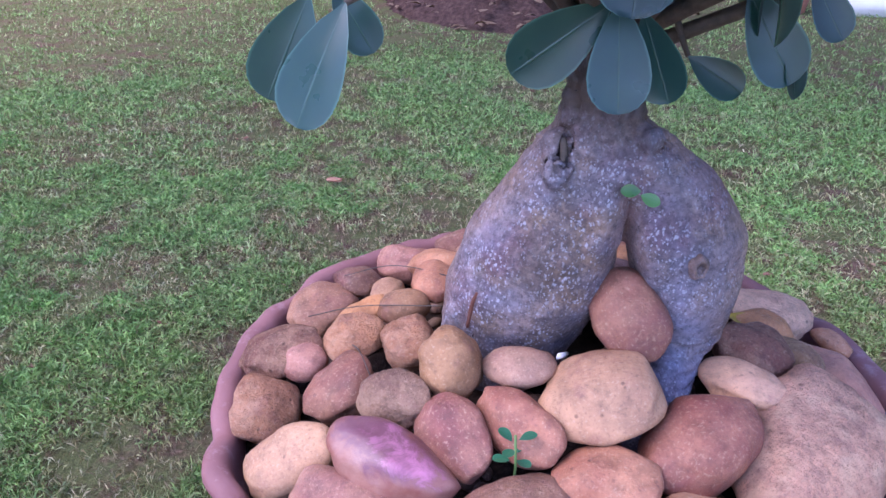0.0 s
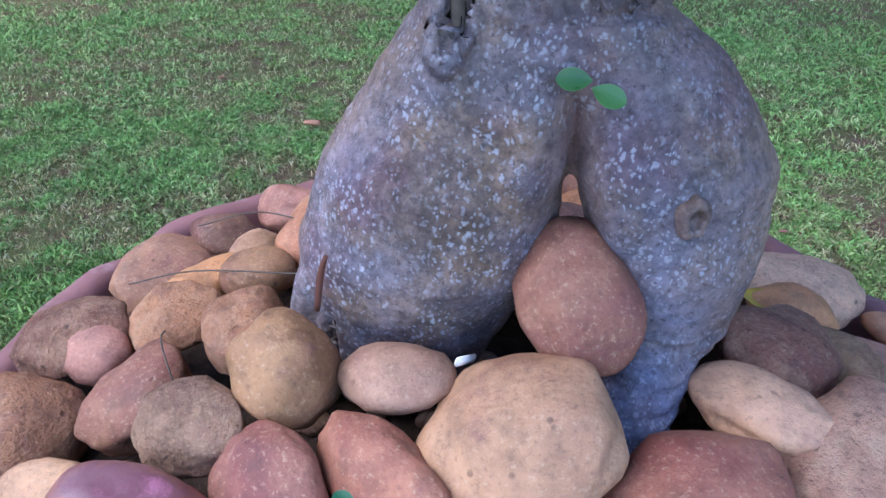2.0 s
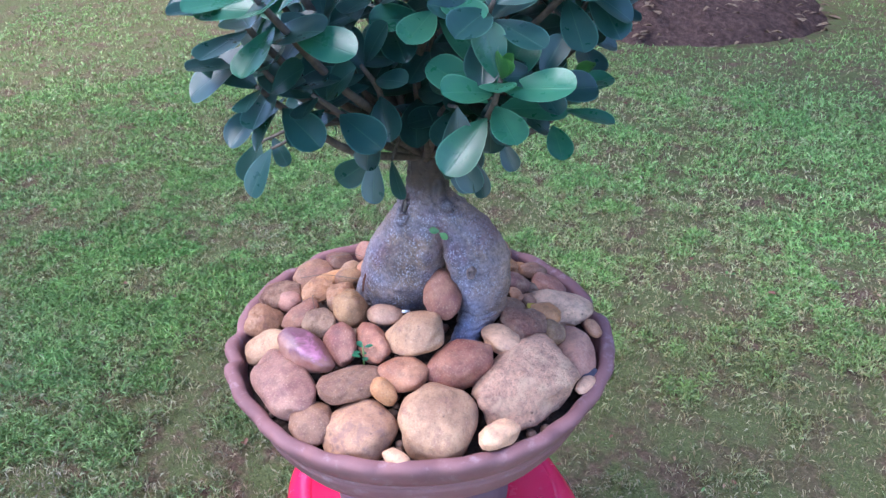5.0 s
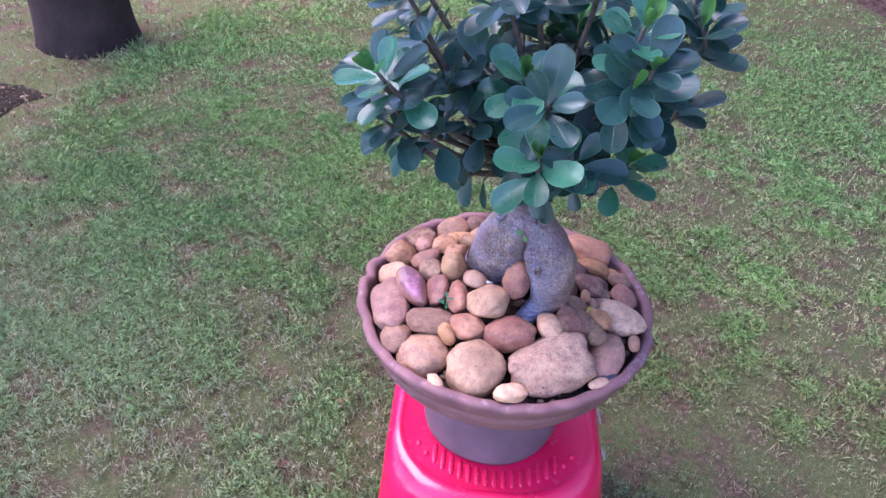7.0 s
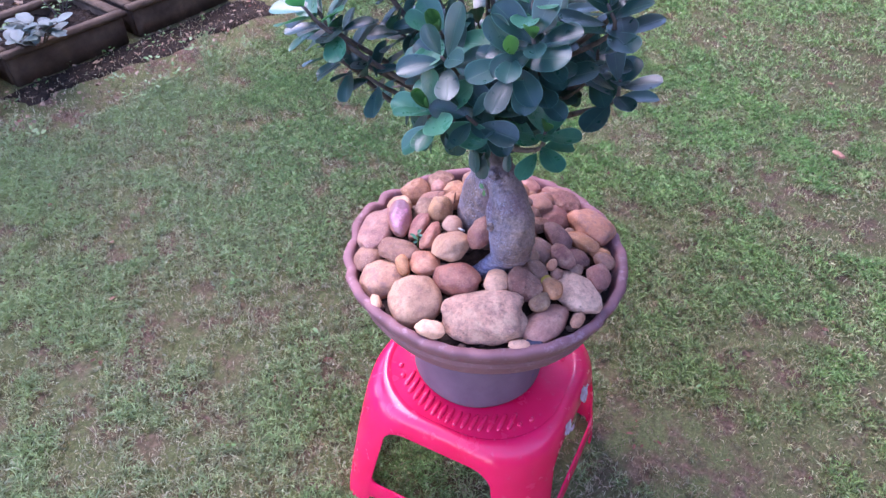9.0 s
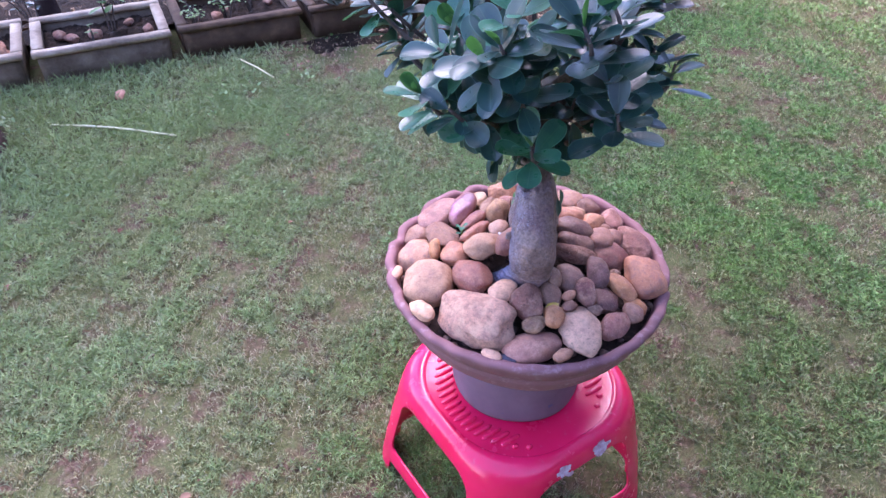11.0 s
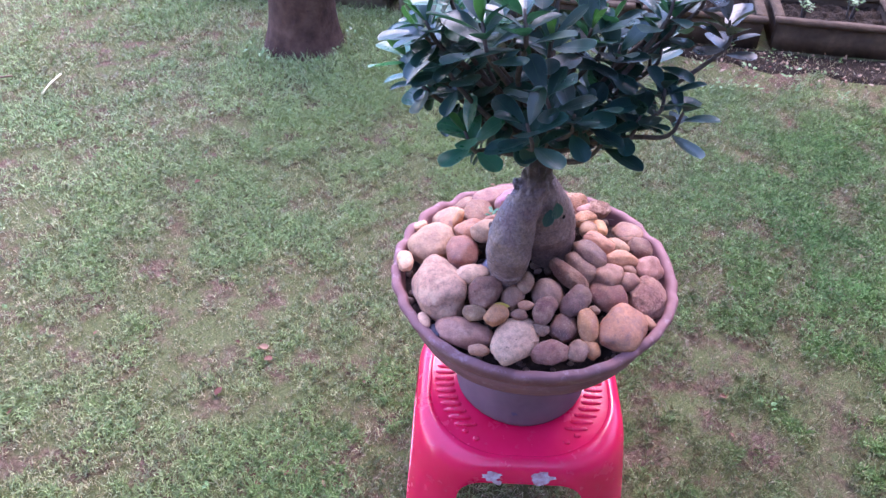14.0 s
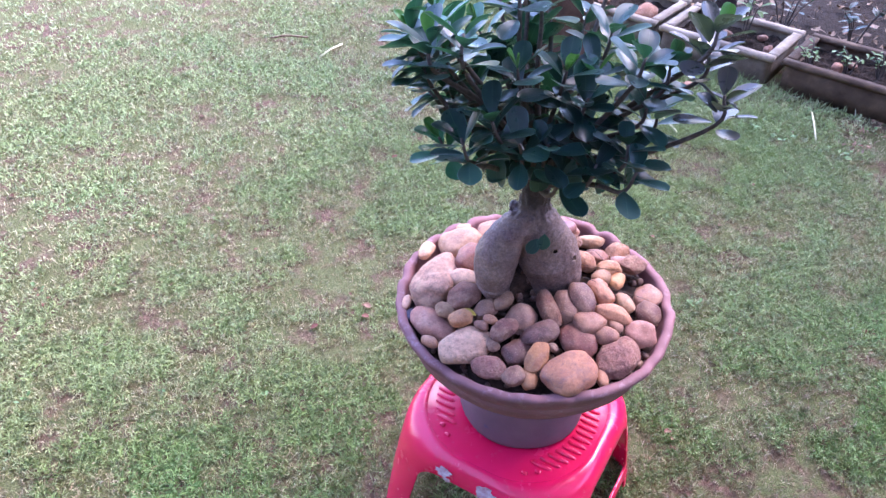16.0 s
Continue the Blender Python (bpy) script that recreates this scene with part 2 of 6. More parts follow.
def leaf_material(name, dark, light, edge, gloss=0.3, thin=(2.2, 3.4, 1.3)):
    k = Nodes(name, gloss, spec=0.48)
    uv = k.n("ShaderNodeUVMap")
    sep = k.n("ShaderNodeSeparateXYZ")
    k.link(uv.outputs["UV"], sep.inputs[0])
    oi = k.n("ShaderNodeObjectInfo")
    g = k.n("ShaderNodeNewGeometry")
    r = k.math("FRACT", k.math("ADD", oi.outputs["Random"], g.outputs["Random Per Island"]))
    c = k.mix(r, dark, light)
    c = k.mix(k.math("MULTIPLY", k.ramp(k.noise(90, 4), [(0.4, 0.0), (0.7, 1.0)]), 0.35), c, (light[0] * 1.5, light[1] * 1.25, light[2]))
    across = k.math("ABSOLUTE", k.math("SUBTRACT", sep.outputs["X"], 0.5))
    rib = k.ramp(across, [(0.0, 1.0), (0.024, 0.0)])
    c = k.mix(k.math("MULTIPLY", rib, 0.09), c, (0.20, 0.33, 0.17))
    rim = k.ramp(across, [(0.455, 0.0), (0.49, 1.0)])
    c = k.mix(k.math("MULTIPLY", rim, 0.42), c, edge)
    nrm = k.bump(k.noise(160, 3), 0.10, 0.0006, k.bump(rib, 0.3, 0.0006))
    k.done(c, k.ramp(k.noise(70, 3), [(0.3, gloss - 0.05), (0.7, gloss + 0.12)]), nrm)
    through_light = k.n("ShaderNodeBsdfTranslucent")
    k.link(k.mix(1.0, c, thin, "MULTIPLY"), through_light.inputs["Color"])
    both = k.n("ShaderNodeMixShader")
    both.inputs[0].default_value = 0.16
    k.link(k.p.outputs[0], both.inputs[1])
    k.link(through_light.outputs[0], both.inputs[2])
    k.link(both.outputs[0], k.t.nodes["Material Output"].inputs["Surface"])
    return k.mat


M["leaf"] = leaf_material("fig_leaf", (0.0050, 0.023, 0.022), (0.0150, 0.054, 0.050), (0.09, 0.20, 0.17), 0.31)
M["fresh"] = leaf_material("fresh_fig_leaf", (0.014, 0.075, 0.048), (0.028, 0.125, 0.078), (0.14, 0.30, 0.2), 0.28)
M["old"] = leaf_material("purple_fig_leaf", (0.014, 0.018, 0.022), (0.034, 0.036, 0.042), (0.09, 0.12, 0.12), 0.28)
M["young"] = leaf_material("young_fig_leaf", (0.030, 0.115, 0.030), (0.06, 0.18, 0.045), (0.2, 0.34, 0.15), 0.3, (1.2, 1.5, 0.9))
M["weed"] = leaf_material("weed_leaf", (0.045, 0.105, 0.025), (0.10, 0.20, 0.05), (0.18, 0.3, 0.1), 0.45, (1.4, 1.7, 1.0))
M["sprout"] = leaf_material("sprout_leaf", (0.012, 0.085, 0.045), (0.025, 0.14, 0.07), (0.1, 0.25, 0.15), 0.4, (1.4, 1.7, 1.0))
M["greyleaf"] = leaf_material("grey_shrub_leaf", (0.065, 0.10, 0.085), (0.125, 0.17, 0.150), (0.20, 0.25, 0.22), 0.5, (1.2, 1.3, 1.1))

k = Nodes("dry_leaf", 0.7)
M["dry"] = k.done(k.ramp(k.noise(60, 4), [(0.3, (0.10, 0.055, 0.03)), (0.7, (0.26, 0.17, 0.10))]), None, k.bump(k.noise(200, 4), 0.4, 0.001))
k = Nodes("dead_leaf_red", 0.85, spec=0.12)
g = k.n("ShaderNodeNewGeometry")
M["deadleaf"] = k.done(k.ramp(g.outputs["Random Per Island"], [(0.0, (0.070, 0.030, 0.022)), (0.45, (0.15, 0.062, 0.045)), (0.8, (0.21, 0.100, 0.070)), (1.0, (0.26, 0.17, 0.105))]), None, k.bump(k.noise(150, 4), 0.5, 0.001))
k = Nodes("yellow_leaf", 0.5)
M["yellow"] = k.done(k.ramp(k.noise(90, 4), [(0.3, (0.20, 0.12, 0.02)), (0.55, (0.42, 0.28, 0.03)), (0.75, (0.14, 0.07, 0.02))]))

# soil
k = Nodes("dark_soil", 0.95, spec=0.2)
M["soil"] = k.done(k.ramp(k.noise(90, 6, 0.7), [(0.3, (0.016, 0.010, 0.008)), (0.55, (0.050, 0.030, 0.023)), (0.75, (0.12, 0.075, 0.056))]), None, k.bump(k.noise(180, 6, 0.7), 1.0, 0.006))
# bed soil taken darker, with the tree shade over the planters in its colour
k = Nodes("red_bed_soil", 0.95, spec=0.2)
M["bed"] = k.done(k.ramp(k.noise(48, 7, 0.78), [(0.32, (0.008, 0.005, 0.003)), (0.5, (0.025, 0.016, 0.010)), (0.64, (0.048, 0.031, 0.021)), (0.78, (0.10, 0.066, 0.046))]), None, k.bump(k.noise(60, 6, 0.7), 1.0, 0.012))

k = Nodes("mound_soil", 0.95, spec=0.15)
M["mound"] = k.done(k.ramp(k.noise(34, 7, 0.78), [(0.3, (0.022, 0.012, 0.010)), (0.5, (0.075, 0.041, 0.034)), (0.66, (0.13, 0.078, 0.064)), (0.8, (0.28, 0.20, 0.16))]), None, k.bump(k.noise(60, 6, 0.7), 1.0, 0.012))

# lawn: earth and thatch below, blades above
k = Nodes("lawn_earth", 0.95, spec=0.15)
w = k.world()
patchy = k.noise(2.6, 5, 0.62, w)
bare = k.ramp(k.noise(11.0, 4, 0.62, w), [(0.46, 0.0), (0.60, 1.0)])
thatch = k.ramp(k.noise(260, 6, 0.78, w), [(0.32, (0.038, 0.050, 0.017)), (0.48, (0.085, 0.115, 0.036)), (0.60, (0.145, 0.175, 0.060)), (0.75, (0.27, 0.26, 0.12))])
earth = k.ramp(k.noise(90, 6, 0.7, w), [(0.3, (0.048, 0.028, 0.018)), (0.5, (0.115, 0.068, 0.046)), (0.7, (0.24, 0.155, 0.11))])
c = k.mix(k.math("MULTIPLY", bare, k.ramp(patchy, [(0.34, 0.5), (0.58, 1.0)])), k.mix(0.25, thatch, earth), earth)
M["lawn"] = k.done(c, None, k.bump(k.noise(120, 6, 0.7, w), 0.9, 0.01))

k = Nodes("grass_blade", 0.5, spec=0.3)
w = k.world()
g = k.n("ShaderNodeNewGeometry")
rnd = g.outputs["Random Per Island"]
parched = k.n("ShaderNodeAttribute")
parched.attribute_name = "dryness"
green = k.ramp(rnd, [(0.0, (0.052, 0.102, 0.026)), (0.35, (0.140, 0.230, 0.068)), (0.75, (0.225, 0.345, 0.118)), (1.0, (0.33, 0.440, 0.185))])
straw = k.ramp(rnd, [(0.0, (0.17, 0.095, 0.060)), (0.5, (0.32, 0.215, 0.140)), (1.0, (0.48, 0.38, 0.27))])
c = k.mix(parched.outputs["Fac"], green, straw)
hue = k.ramp(k.noise(1.4, 4, 0.55, w), [(0.4, 0.0), (0.62, 1.0)])
c = k.mix(k.math("MULTIPLY", hue, 0.35), c, k.mix(0.5, c, (0.20, 0.24, 0.05)))
lush = k.math("MULTIPLY", k.ramp(k.noise(2.3, 4, 0.55, w), [(0.50, 0.0), (0.64, 1.0)]), k.math("SUBTRACT", 1.0, parched.outputs["Fac"]))
c = k.mix(k.math("MULTIPLY", lush, 0.42), c, (0.100, 0.230, 0.060))
# greener grass towards +y; its brighter light is mixed into the colour
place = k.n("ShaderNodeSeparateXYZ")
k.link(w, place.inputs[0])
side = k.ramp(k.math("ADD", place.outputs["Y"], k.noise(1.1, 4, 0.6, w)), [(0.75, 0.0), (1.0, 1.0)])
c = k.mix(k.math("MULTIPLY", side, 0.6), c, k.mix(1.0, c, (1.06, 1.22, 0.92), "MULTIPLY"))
# tufts differ in tone, and the turf before the pale troughs is a brighter yellow-green
c = k.mix(1.0, c, k.ramp(k.noise(24, 5, 0.65, w), [(0.34, 0.66), (0.50, 1.0), (0.66, 1.26)]), "MULTIPLY")
turf_dist = k.n("ShaderNodeVectorMath", operation="DISTANCE")
k.link(w, turf_dist.inputs[0])
turf_dist.inputs[1].default_value = (-0.75, -1.25, 0.0)
near = k.ramp(k.math("ADD", turf_dist.outputs["Value"], k.math("MULTIPLY", k.noise(3.0, 4, 0.6, w), 0.5)), [(0.55, 1.0), (1.0, 0.0)])
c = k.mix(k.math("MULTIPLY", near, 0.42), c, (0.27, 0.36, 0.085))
# pale turf at -y, brown round the stool, with the light's falloff painted in
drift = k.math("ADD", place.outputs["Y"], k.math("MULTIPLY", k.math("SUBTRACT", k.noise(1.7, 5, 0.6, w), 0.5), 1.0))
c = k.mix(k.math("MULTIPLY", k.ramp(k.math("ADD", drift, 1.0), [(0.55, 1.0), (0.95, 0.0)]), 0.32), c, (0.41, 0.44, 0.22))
brown_shade = k.math("MULTIPLY", k.ramp(drift, [(0.05, 0.0), (0.30, 1.0), (0.75, 1.0), (1.0, 0.0)]), k.ramp(k.math("ADD", place.outputs["X"], 0.9), [(0.0, 0.0), (0.6, 1.0)]))
c = k.mix(k.math("MULTIPLY", brown_shade, 0.34), c, (0.095, 0.075, 0.030))
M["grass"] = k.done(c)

k = Nodes("trunk_bark_brown", 0.9, spec=0.2)
c = k.ramp(k.noise(16, 6, 0.65), [(0.3, (0.052, 0.026, 0.019)), (0.55, (0.110, 0.058, 0.042)), (0.8, (0.18, 0.105, 0.078))])
c = k.mix(k.ramp(k.voronoi(42), [(0.05, 1.0), (0.14, 0.0)]), c, (0.055, 0.03, 0.03))
M["bark_brown"] = k.done(c, None, k.bump(k.noise(70, 6, 0.7), 0.8, 0.006, k.bump(k.voronoi(42), 0.5, 0.004)))
k = Nodes("trunk_bark_dark", 0.9, spec=0.2)
M["bark_dark"] = k.done(k.ramp(k.noise(9, 6, 0.65), [(0.3, (0.025, 0.015, 0.014)), (0.7, (0.062, 0.040, 0.036))]), None, k.bump(k.noise(50, 6, 0.7), 0.9, 0.008))

k = Nodes("weathered_concrete", 0.9, spec=0.2)
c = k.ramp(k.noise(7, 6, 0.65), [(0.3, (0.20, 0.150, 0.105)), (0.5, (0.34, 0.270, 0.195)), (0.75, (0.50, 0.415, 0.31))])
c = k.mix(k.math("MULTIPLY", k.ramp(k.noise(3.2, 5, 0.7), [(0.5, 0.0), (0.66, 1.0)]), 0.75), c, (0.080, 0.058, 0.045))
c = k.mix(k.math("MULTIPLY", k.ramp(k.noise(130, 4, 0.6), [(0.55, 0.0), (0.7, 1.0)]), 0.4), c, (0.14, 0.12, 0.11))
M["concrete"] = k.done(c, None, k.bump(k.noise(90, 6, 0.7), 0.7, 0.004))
# brown concrete under the trees, their shade put into a darker tone
k = Nodes("shaded_brown_concrete", 0.9, spec=0.2)
c = k.ramp(k.noise(8, 6, 0.65), [(0.3, (0.042, 0.027, 0.018)), (0.55, (0.095, 0.062, 0.040)), (0.8, (0.21, 0.14, 0.085))])
M["concrete_dark"] = k.done(c, None, k.bump(k.noise(90, 6, 0.7), 0.7, 0.004))
# walls of the pale troughs, a darker tone than their lips
k = Nodes("wall_concrete", 0.9, spec=0.2)
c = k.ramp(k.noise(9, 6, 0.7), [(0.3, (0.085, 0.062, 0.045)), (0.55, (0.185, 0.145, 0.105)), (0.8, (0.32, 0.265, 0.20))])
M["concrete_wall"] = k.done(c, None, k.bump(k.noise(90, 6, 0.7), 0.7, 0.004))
k = Nodes("whitewash", 0.8)
M["white"] = k.done(k.ramp(k.noise(9, 5), [(0.3, (0.66, 0.64, 0.62)), (0.7, (0.8, 0.79, 0.78))]), None, k.bump(k.noise(60, 4), 0.3, 0.003))
k = Nodes("dark_lump", 0.8)
M["lump"] = k.done(k.ramp(k.noise(90, 5), [(0.3, (0.035, 0.03, 0.05)), (0.7, (0.09, 0.08, 0.11))]), None, k.bump(k.noise(200, 4), 0.6, 0.002))
k = Nodes("straw_stick", 0.6)
M["straw"] = k.done(k.ramp(k.noise(40, 4), [(0.3, (0.50, 0.46, 0.25)), (0.7, (0.72, 0.68, 0.42))]))
k = Nodes("sky_screen_plaster", 0.95, spec=0.1)
c = k.ramp(k.noise(1.2, 6, 0.65), [(0.3, (0.09, 0.075, 0.065)), (0.7, (0.17, 0.15, 0.13))])
M["plaster"] = k.done(c, None, k.bump(k.noise(25, 6, 0.7), 0.5, 0.01))
k = Nodes("red_wood", 0.8)
M["chip"] = k.done(k.ramp(k.noise(60, 4), [(0.3, (0.24, 0.10, 0.055)), (0.7, (0.44, 0.22, 0.14))]), None, k.bump(k.noise(200, 4), 0.4, 0.001))


# ---- geometry helpers ----
def finish(bm, name, mat, smooth=True):
    me = bpy.data.meshes.new(name)
    bm.to_mesh(me)
    bm.free()
    for p in me.polygons:
        p.use_smooth = smooth
    for one in (mat if isinstance(mat, (list, tuple)) else [mat]):
        me.materials.append(one)
    return me


def part(name, bm, mat, parent=None, label="", smooth=True, at=None):
    ob = new(name, finish(bm, name, mat, smooth))
    ob.parent = parent
    if at is not None:
        ob.matrix_basis = at
    if label:
        ob["label"] = label
    return ob


def thing(name, label, category, at=None, group="", kind=""):
    ob = new(name)
    ob.empty_display_size = 0.05
    if at is not None:
        ob.matrix_basis = at
    return tagged(ob, label, category, group, kind)


def revolve(profile, n=96, wave=None, close=False):
    """A bmesh turned round z from (r, z) pairs; wave(angle, r, z) may shift r and z."""
    bm = bmesh.new()
    rings = []
    for r, z in profile:
        ring = []
        for i in range(n):
            a = 2 * math.pi * i / n
            rr, zz = wave(a, r, z) if wave else (r, z)
            ring.append(bm.verts.new((rr * math.cos(a), rr * math.sin(a), zz)))
        rings.append(ring)
    for a, b in zip(rings, rings[1:]):
        for i in range(n):
            bm.faces.new((a[i], a[(i + 1) % n], b[(i + 1) % n], b[i]))
    if close:
        bm.faces.new(rings[0][::-1])
        bm.faces.new(rings[-1])
    bmesh.ops.recalc_face_normals(bm, faces=bm.faces)
    return bm


def tube(points, radii, n=8, bm=None, squash=None, cap=True):
    """A bent tube through points with its own radius (or radius pair) at each."""
    bm = bm or bmesh.new()
    pts = [Vector(p) for p in points]
    rings = []
    up = Vector((0.13, 0.31, 0.94))
    for i, p in enumerate(pts):
        d = (pts[min(i + 1, len(pts) - 1)] - pts[max(i - 1, 0)]).normalized()
        if abs(d.dot(up)) > 0.95:
            up = Vector((1, 0.1, 0))
        s = d.cross(up).normalized()
        u = s.cross(d).normalized()
        r = radii[i]
        rings.append([bm.verts.new(p + s * r * math.cos(2 * math.pi * j / n) + u * r * math.sin(2 * math.pi * j / n)) for j in range(n)])
    for a, b in zip(rings, rings[1:]):
        for j in range(n):
            bm.faces.new((a[j], a[(j + 1) % n], b[(j + 1) % n], b[j]))
    if cap:
        bm.faces.new(rings[0][::-1])
        bm.faces.new(rings[-1])
    return bm


def curve_points(points, steps):
    """Catmull-Rom points through a few given ones."""
    p = [Vector(q) for q in points]
    p = [2 * p[0] - p[1]] + p + [2 * p[-1] - p[-2]]
    out = []
    for i in range(1, len(p) - 2):
        for s in range(steps):
            t = s / steps
            a, b, c, d = p[i - 1], p[i], p[i + 1], p[i + 2]
            out.append(0.5 * ((2 * b) + (c - a) * t + (2 * a - 5 * b + 4 * c - d) * t * t + (3 * b - 3 * c + d - a) * t ** 3))
    out.append(p[-2])
    return out


def box(sx, sy, sz, bevel=0.0, seg=2, at=(0, 0, 0)):
    bm = bmesh.new()
    bmesh.ops.create_cube(bm, size=1)
    for v in bm.verts:
        v.co = Vector((v.co.x * sx + at[0], v.co.y * sy + at[1], v.co.z * sz + at[2]))
    if bevel:
        bmesh.ops.bevel(bm, geom=bm.edges[:], offset=bevel, segments=seg, affect="EDGES")
    return bm


def baked(ob):
    """The object's mesh with its modifiers applied, as a mesh of its own."""
    dg = bpy.context.evaluated_depsgraph_get()
    me = bpy.data.meshes.new_from_object(ob.evaluated_get(dg), depsgraph=dg)
    old = ob.data
    ob.modifiers.clear()
    ob.data = me
    bpy.data.meshes.remove(old)
    return ob


def leaf_mesh(name, length, width, fold, curl, mat, point=0.0, n=7, rows=9):
    """One leaf lying along +y from its stalk, face up: broadest past the middle with a round tip, or pointed where point is above 0."""
    bm = bmesh.new()
    uvl = bm.loops.layers.uv.new("UVMap")
    grid = []
    for i in range(rows + 1):
        t = math.sin(math.pi / 2 * i / rows) ** 0.9
        blunt = t ** 0.75 * math.sqrt(max(0.0, 1 - t ** 2.8)) / 0.61
        sharp = math.sin(math.pi * t) ** 0.8
        half = 0.5 * width * max(0.03, blunt * (1 - point) + sharp * point)
        row = []
        for j in range(n):
            s = j / (n - 1) - 0.5
            x = 2 * s * half
            z = fold * abs(2 * s) ** 1.6 * half - curl * length * t * t + 0.010 * length * math.sin(7 * t + 3 * s) * abs(s)
            row.append((bm.verts.new((x, t * length, z)), (s + 0.5, t)))
        grid.append(row)
    for a, b in zip(grid, grid[1:]):
        for j in range(n - 1):
            q = (a[j], a[j + 1], b[j + 1], b[j])
            f = bm.faces.new([v for v, _ in q])
            for lp, (_, uv) in zip(f.loops, q):
                lp[uvl].uv = uv
    return finish(bm, name, mat)


def value(x, y, z=0.0, s=1.0):
    return noise.noise(Vector((x * s, y * s, z)))


# ---- ground ----
def ground_height(x, y):
    return 0.010 * value(x, y, 3.1, 2.2) + 0.004 * value(x, y, 7.7, 9.0)


def axis(n, near, far):
    """Even steps out to near, then growing ones to far."""
    inner = np.linspace(-near, near, n)
    outer = near * np.geomspace(1.15, far / near, 14)
    return np.concatenate([-outer[::-1], inner, outer])


bm = bmesh.new()
gx, gy = axis(110, 5.0, 300.0), axis(110, 5.0, 300.0)
lay = [[bm.verts.new((x, y, ground_height(x, y) if max(abs(x), abs(y)) < 8 else 0.0)) for x in gx] for y in gy]
for a, b in zip(lay, lay[1:]):
    for i in range(len(gx) - 1):
        bm.faces.new((a[i], a[i + 1], b[i + 1], b[i]))
ground = part("ground", bm, M["lawn"])
tagged(ground, "lawn of patchy green grass over reddish earth", "lawn", kind="structure")

RIM = 0.518      # height of the bowl's rim

# ---- stool ----
stool = thing("plastic_stool", "bright pink-red moulded plastic stool with scuffed corners on the lawn", "stool", pose(0.008, 0.006, 0, 0, 0, 0))


def stool_ring(half, z, corner, n=24):
    """A rounded square turned on its corner, as a ring of points."""
    pts = []
    for q in range(4):
        base = math.pi / 2 * q
        cx, cy = half - corner, half - corner
        for i in range(n):
            a = base + (math.pi / 2) * i / (n - 1)
            ox, oy = ((cx, cy), (-cx, cy), (-cx, -cy), (cx, -cy))[q]
            x, y = ox + corner * math.cos(a), oy + corner * math.sin(a)
            c, s = math.cos(math.pi / 4), math.sin(math.pi / 4)
            pts.append((x * c - y * s, x * s + y * c, z))
    return pts


bm = bmesh.new()
rings = []
for half, z, corner in ((0.187, 0.0, 0.055), (0.1865, 0.006, 0.055), (0.183, 0.05, 0.06), (0.179, 0.10, 0.068), (0.1745, 0.16, 0.08), (0.170, 0.215, 0.095), (0.167, 0.245, 0.105), (0.164, 0.262, 0.115), (0.158, 0.271, 0.122), (0.150, 0.2755, 0.122), (0.146, 0.2760, 0.122), (0.143, 0.2735, 0.120)):
    rings.append([bm.verts.new(p) for p in stool_ring(half, z, corner)])
n = len(rings[0])
for a, b in zip(rings, rings[1:]):
    for i in range(n):
        bm.faces.new((a[i], a[(i + 1) % n], b[(i + 1) % n], b[i]))
body = part("body", bm, M["plastic"], stool)
sol = body.modifiers.new("wall", "SOLIDIFY")
sol.thickness, sol.offset = 0.0035, -1
cutters = []
for q in range(2):
    for corners in (((0.116, 0.078, 0.014), (0.096, 0.236, 0.040), (-0.096, 0.236, 0.040), (-0.116, 0.078, 0.014)), ((0.128, -0.05, 0.004), (0.122, 0.040, 0.012), (-0.122, 0.040, 0.012), (-0.128, -0.05, 0.004))):
        cb = bmesh.new()
        loop = []
        for i, (x, z, r) in enumerate(corners):
            c0 = (x - math.copysign(r, x), z + (r if i in (0, 3) else -r))
            start = (-90, 0, 90, 180)[i]
            for s in range(9):
                a = radians(start + 90 * s / 8)
                loop.append((c0[0] + r * math.cos(a), c0[1] + r * math.sin(a)))
        va = [cb.verts.new((x, -0.4, z)) for x, z in loop]
        vb = [cb.verts.new((x, 0.4, z)) for x, z in loop]
        cb.faces.new(va)
        cb.faces.new(vb[::-1])
        for i in range(len(loop)):
            cb.faces.new((va[i], vb[i], vb[(i + 1) % len(loop)], va[(i + 1) % len(loop)]))
        bmesh.ops.recalc_face_normals(cb, faces=cb.faces)
        cut = new("cut", finish(cb, "cut", M["plastic"]))
        cut.matrix_basis = pose(0.008, 0.006, 0, 0, 0, 45 + 90 * q)
        md = body.modifiers.new("opening", "BOOLEAN")
        md.object, md.operation, md.solver = cut, "DIFFERENCE", "EXACT"
        cutters.append(cut)
bpy.context.view_layer.update()
baked(body)
for p in body.data.polygons:
    p.use_smooth = True
for cut in cutters:
    bpy.data.objects.remove(cut)
bev = body.modifiers.new("edge", "BEVEL")
bev.width, bev.segments, bev.limit_method, bev.angle_limit = 0.0012, 2, "ANGLE", radians(50)

# seat: shallow round dish inside a raised edge
bm = bmesh.new()
rings = [[bm.verts.new(p) for p in stool_ring(0.144, 0.2737, 0.120)], [bm.verts.new(p) for p in stool_ring(0.138, 0.2722, 0.125)]]
for r, z in ((0.120, 0.2718), (0.08, 0.272), (0.03, 0.272)):
    rings.append([bm.verts.new((r * math.cos(2 * math.pi * (i - 11.5) / n + math.pi / 2), r * math.sin(2 * math.pi * (i - 11.5) / n + math.pi / 2), z)) for i in range(n)])
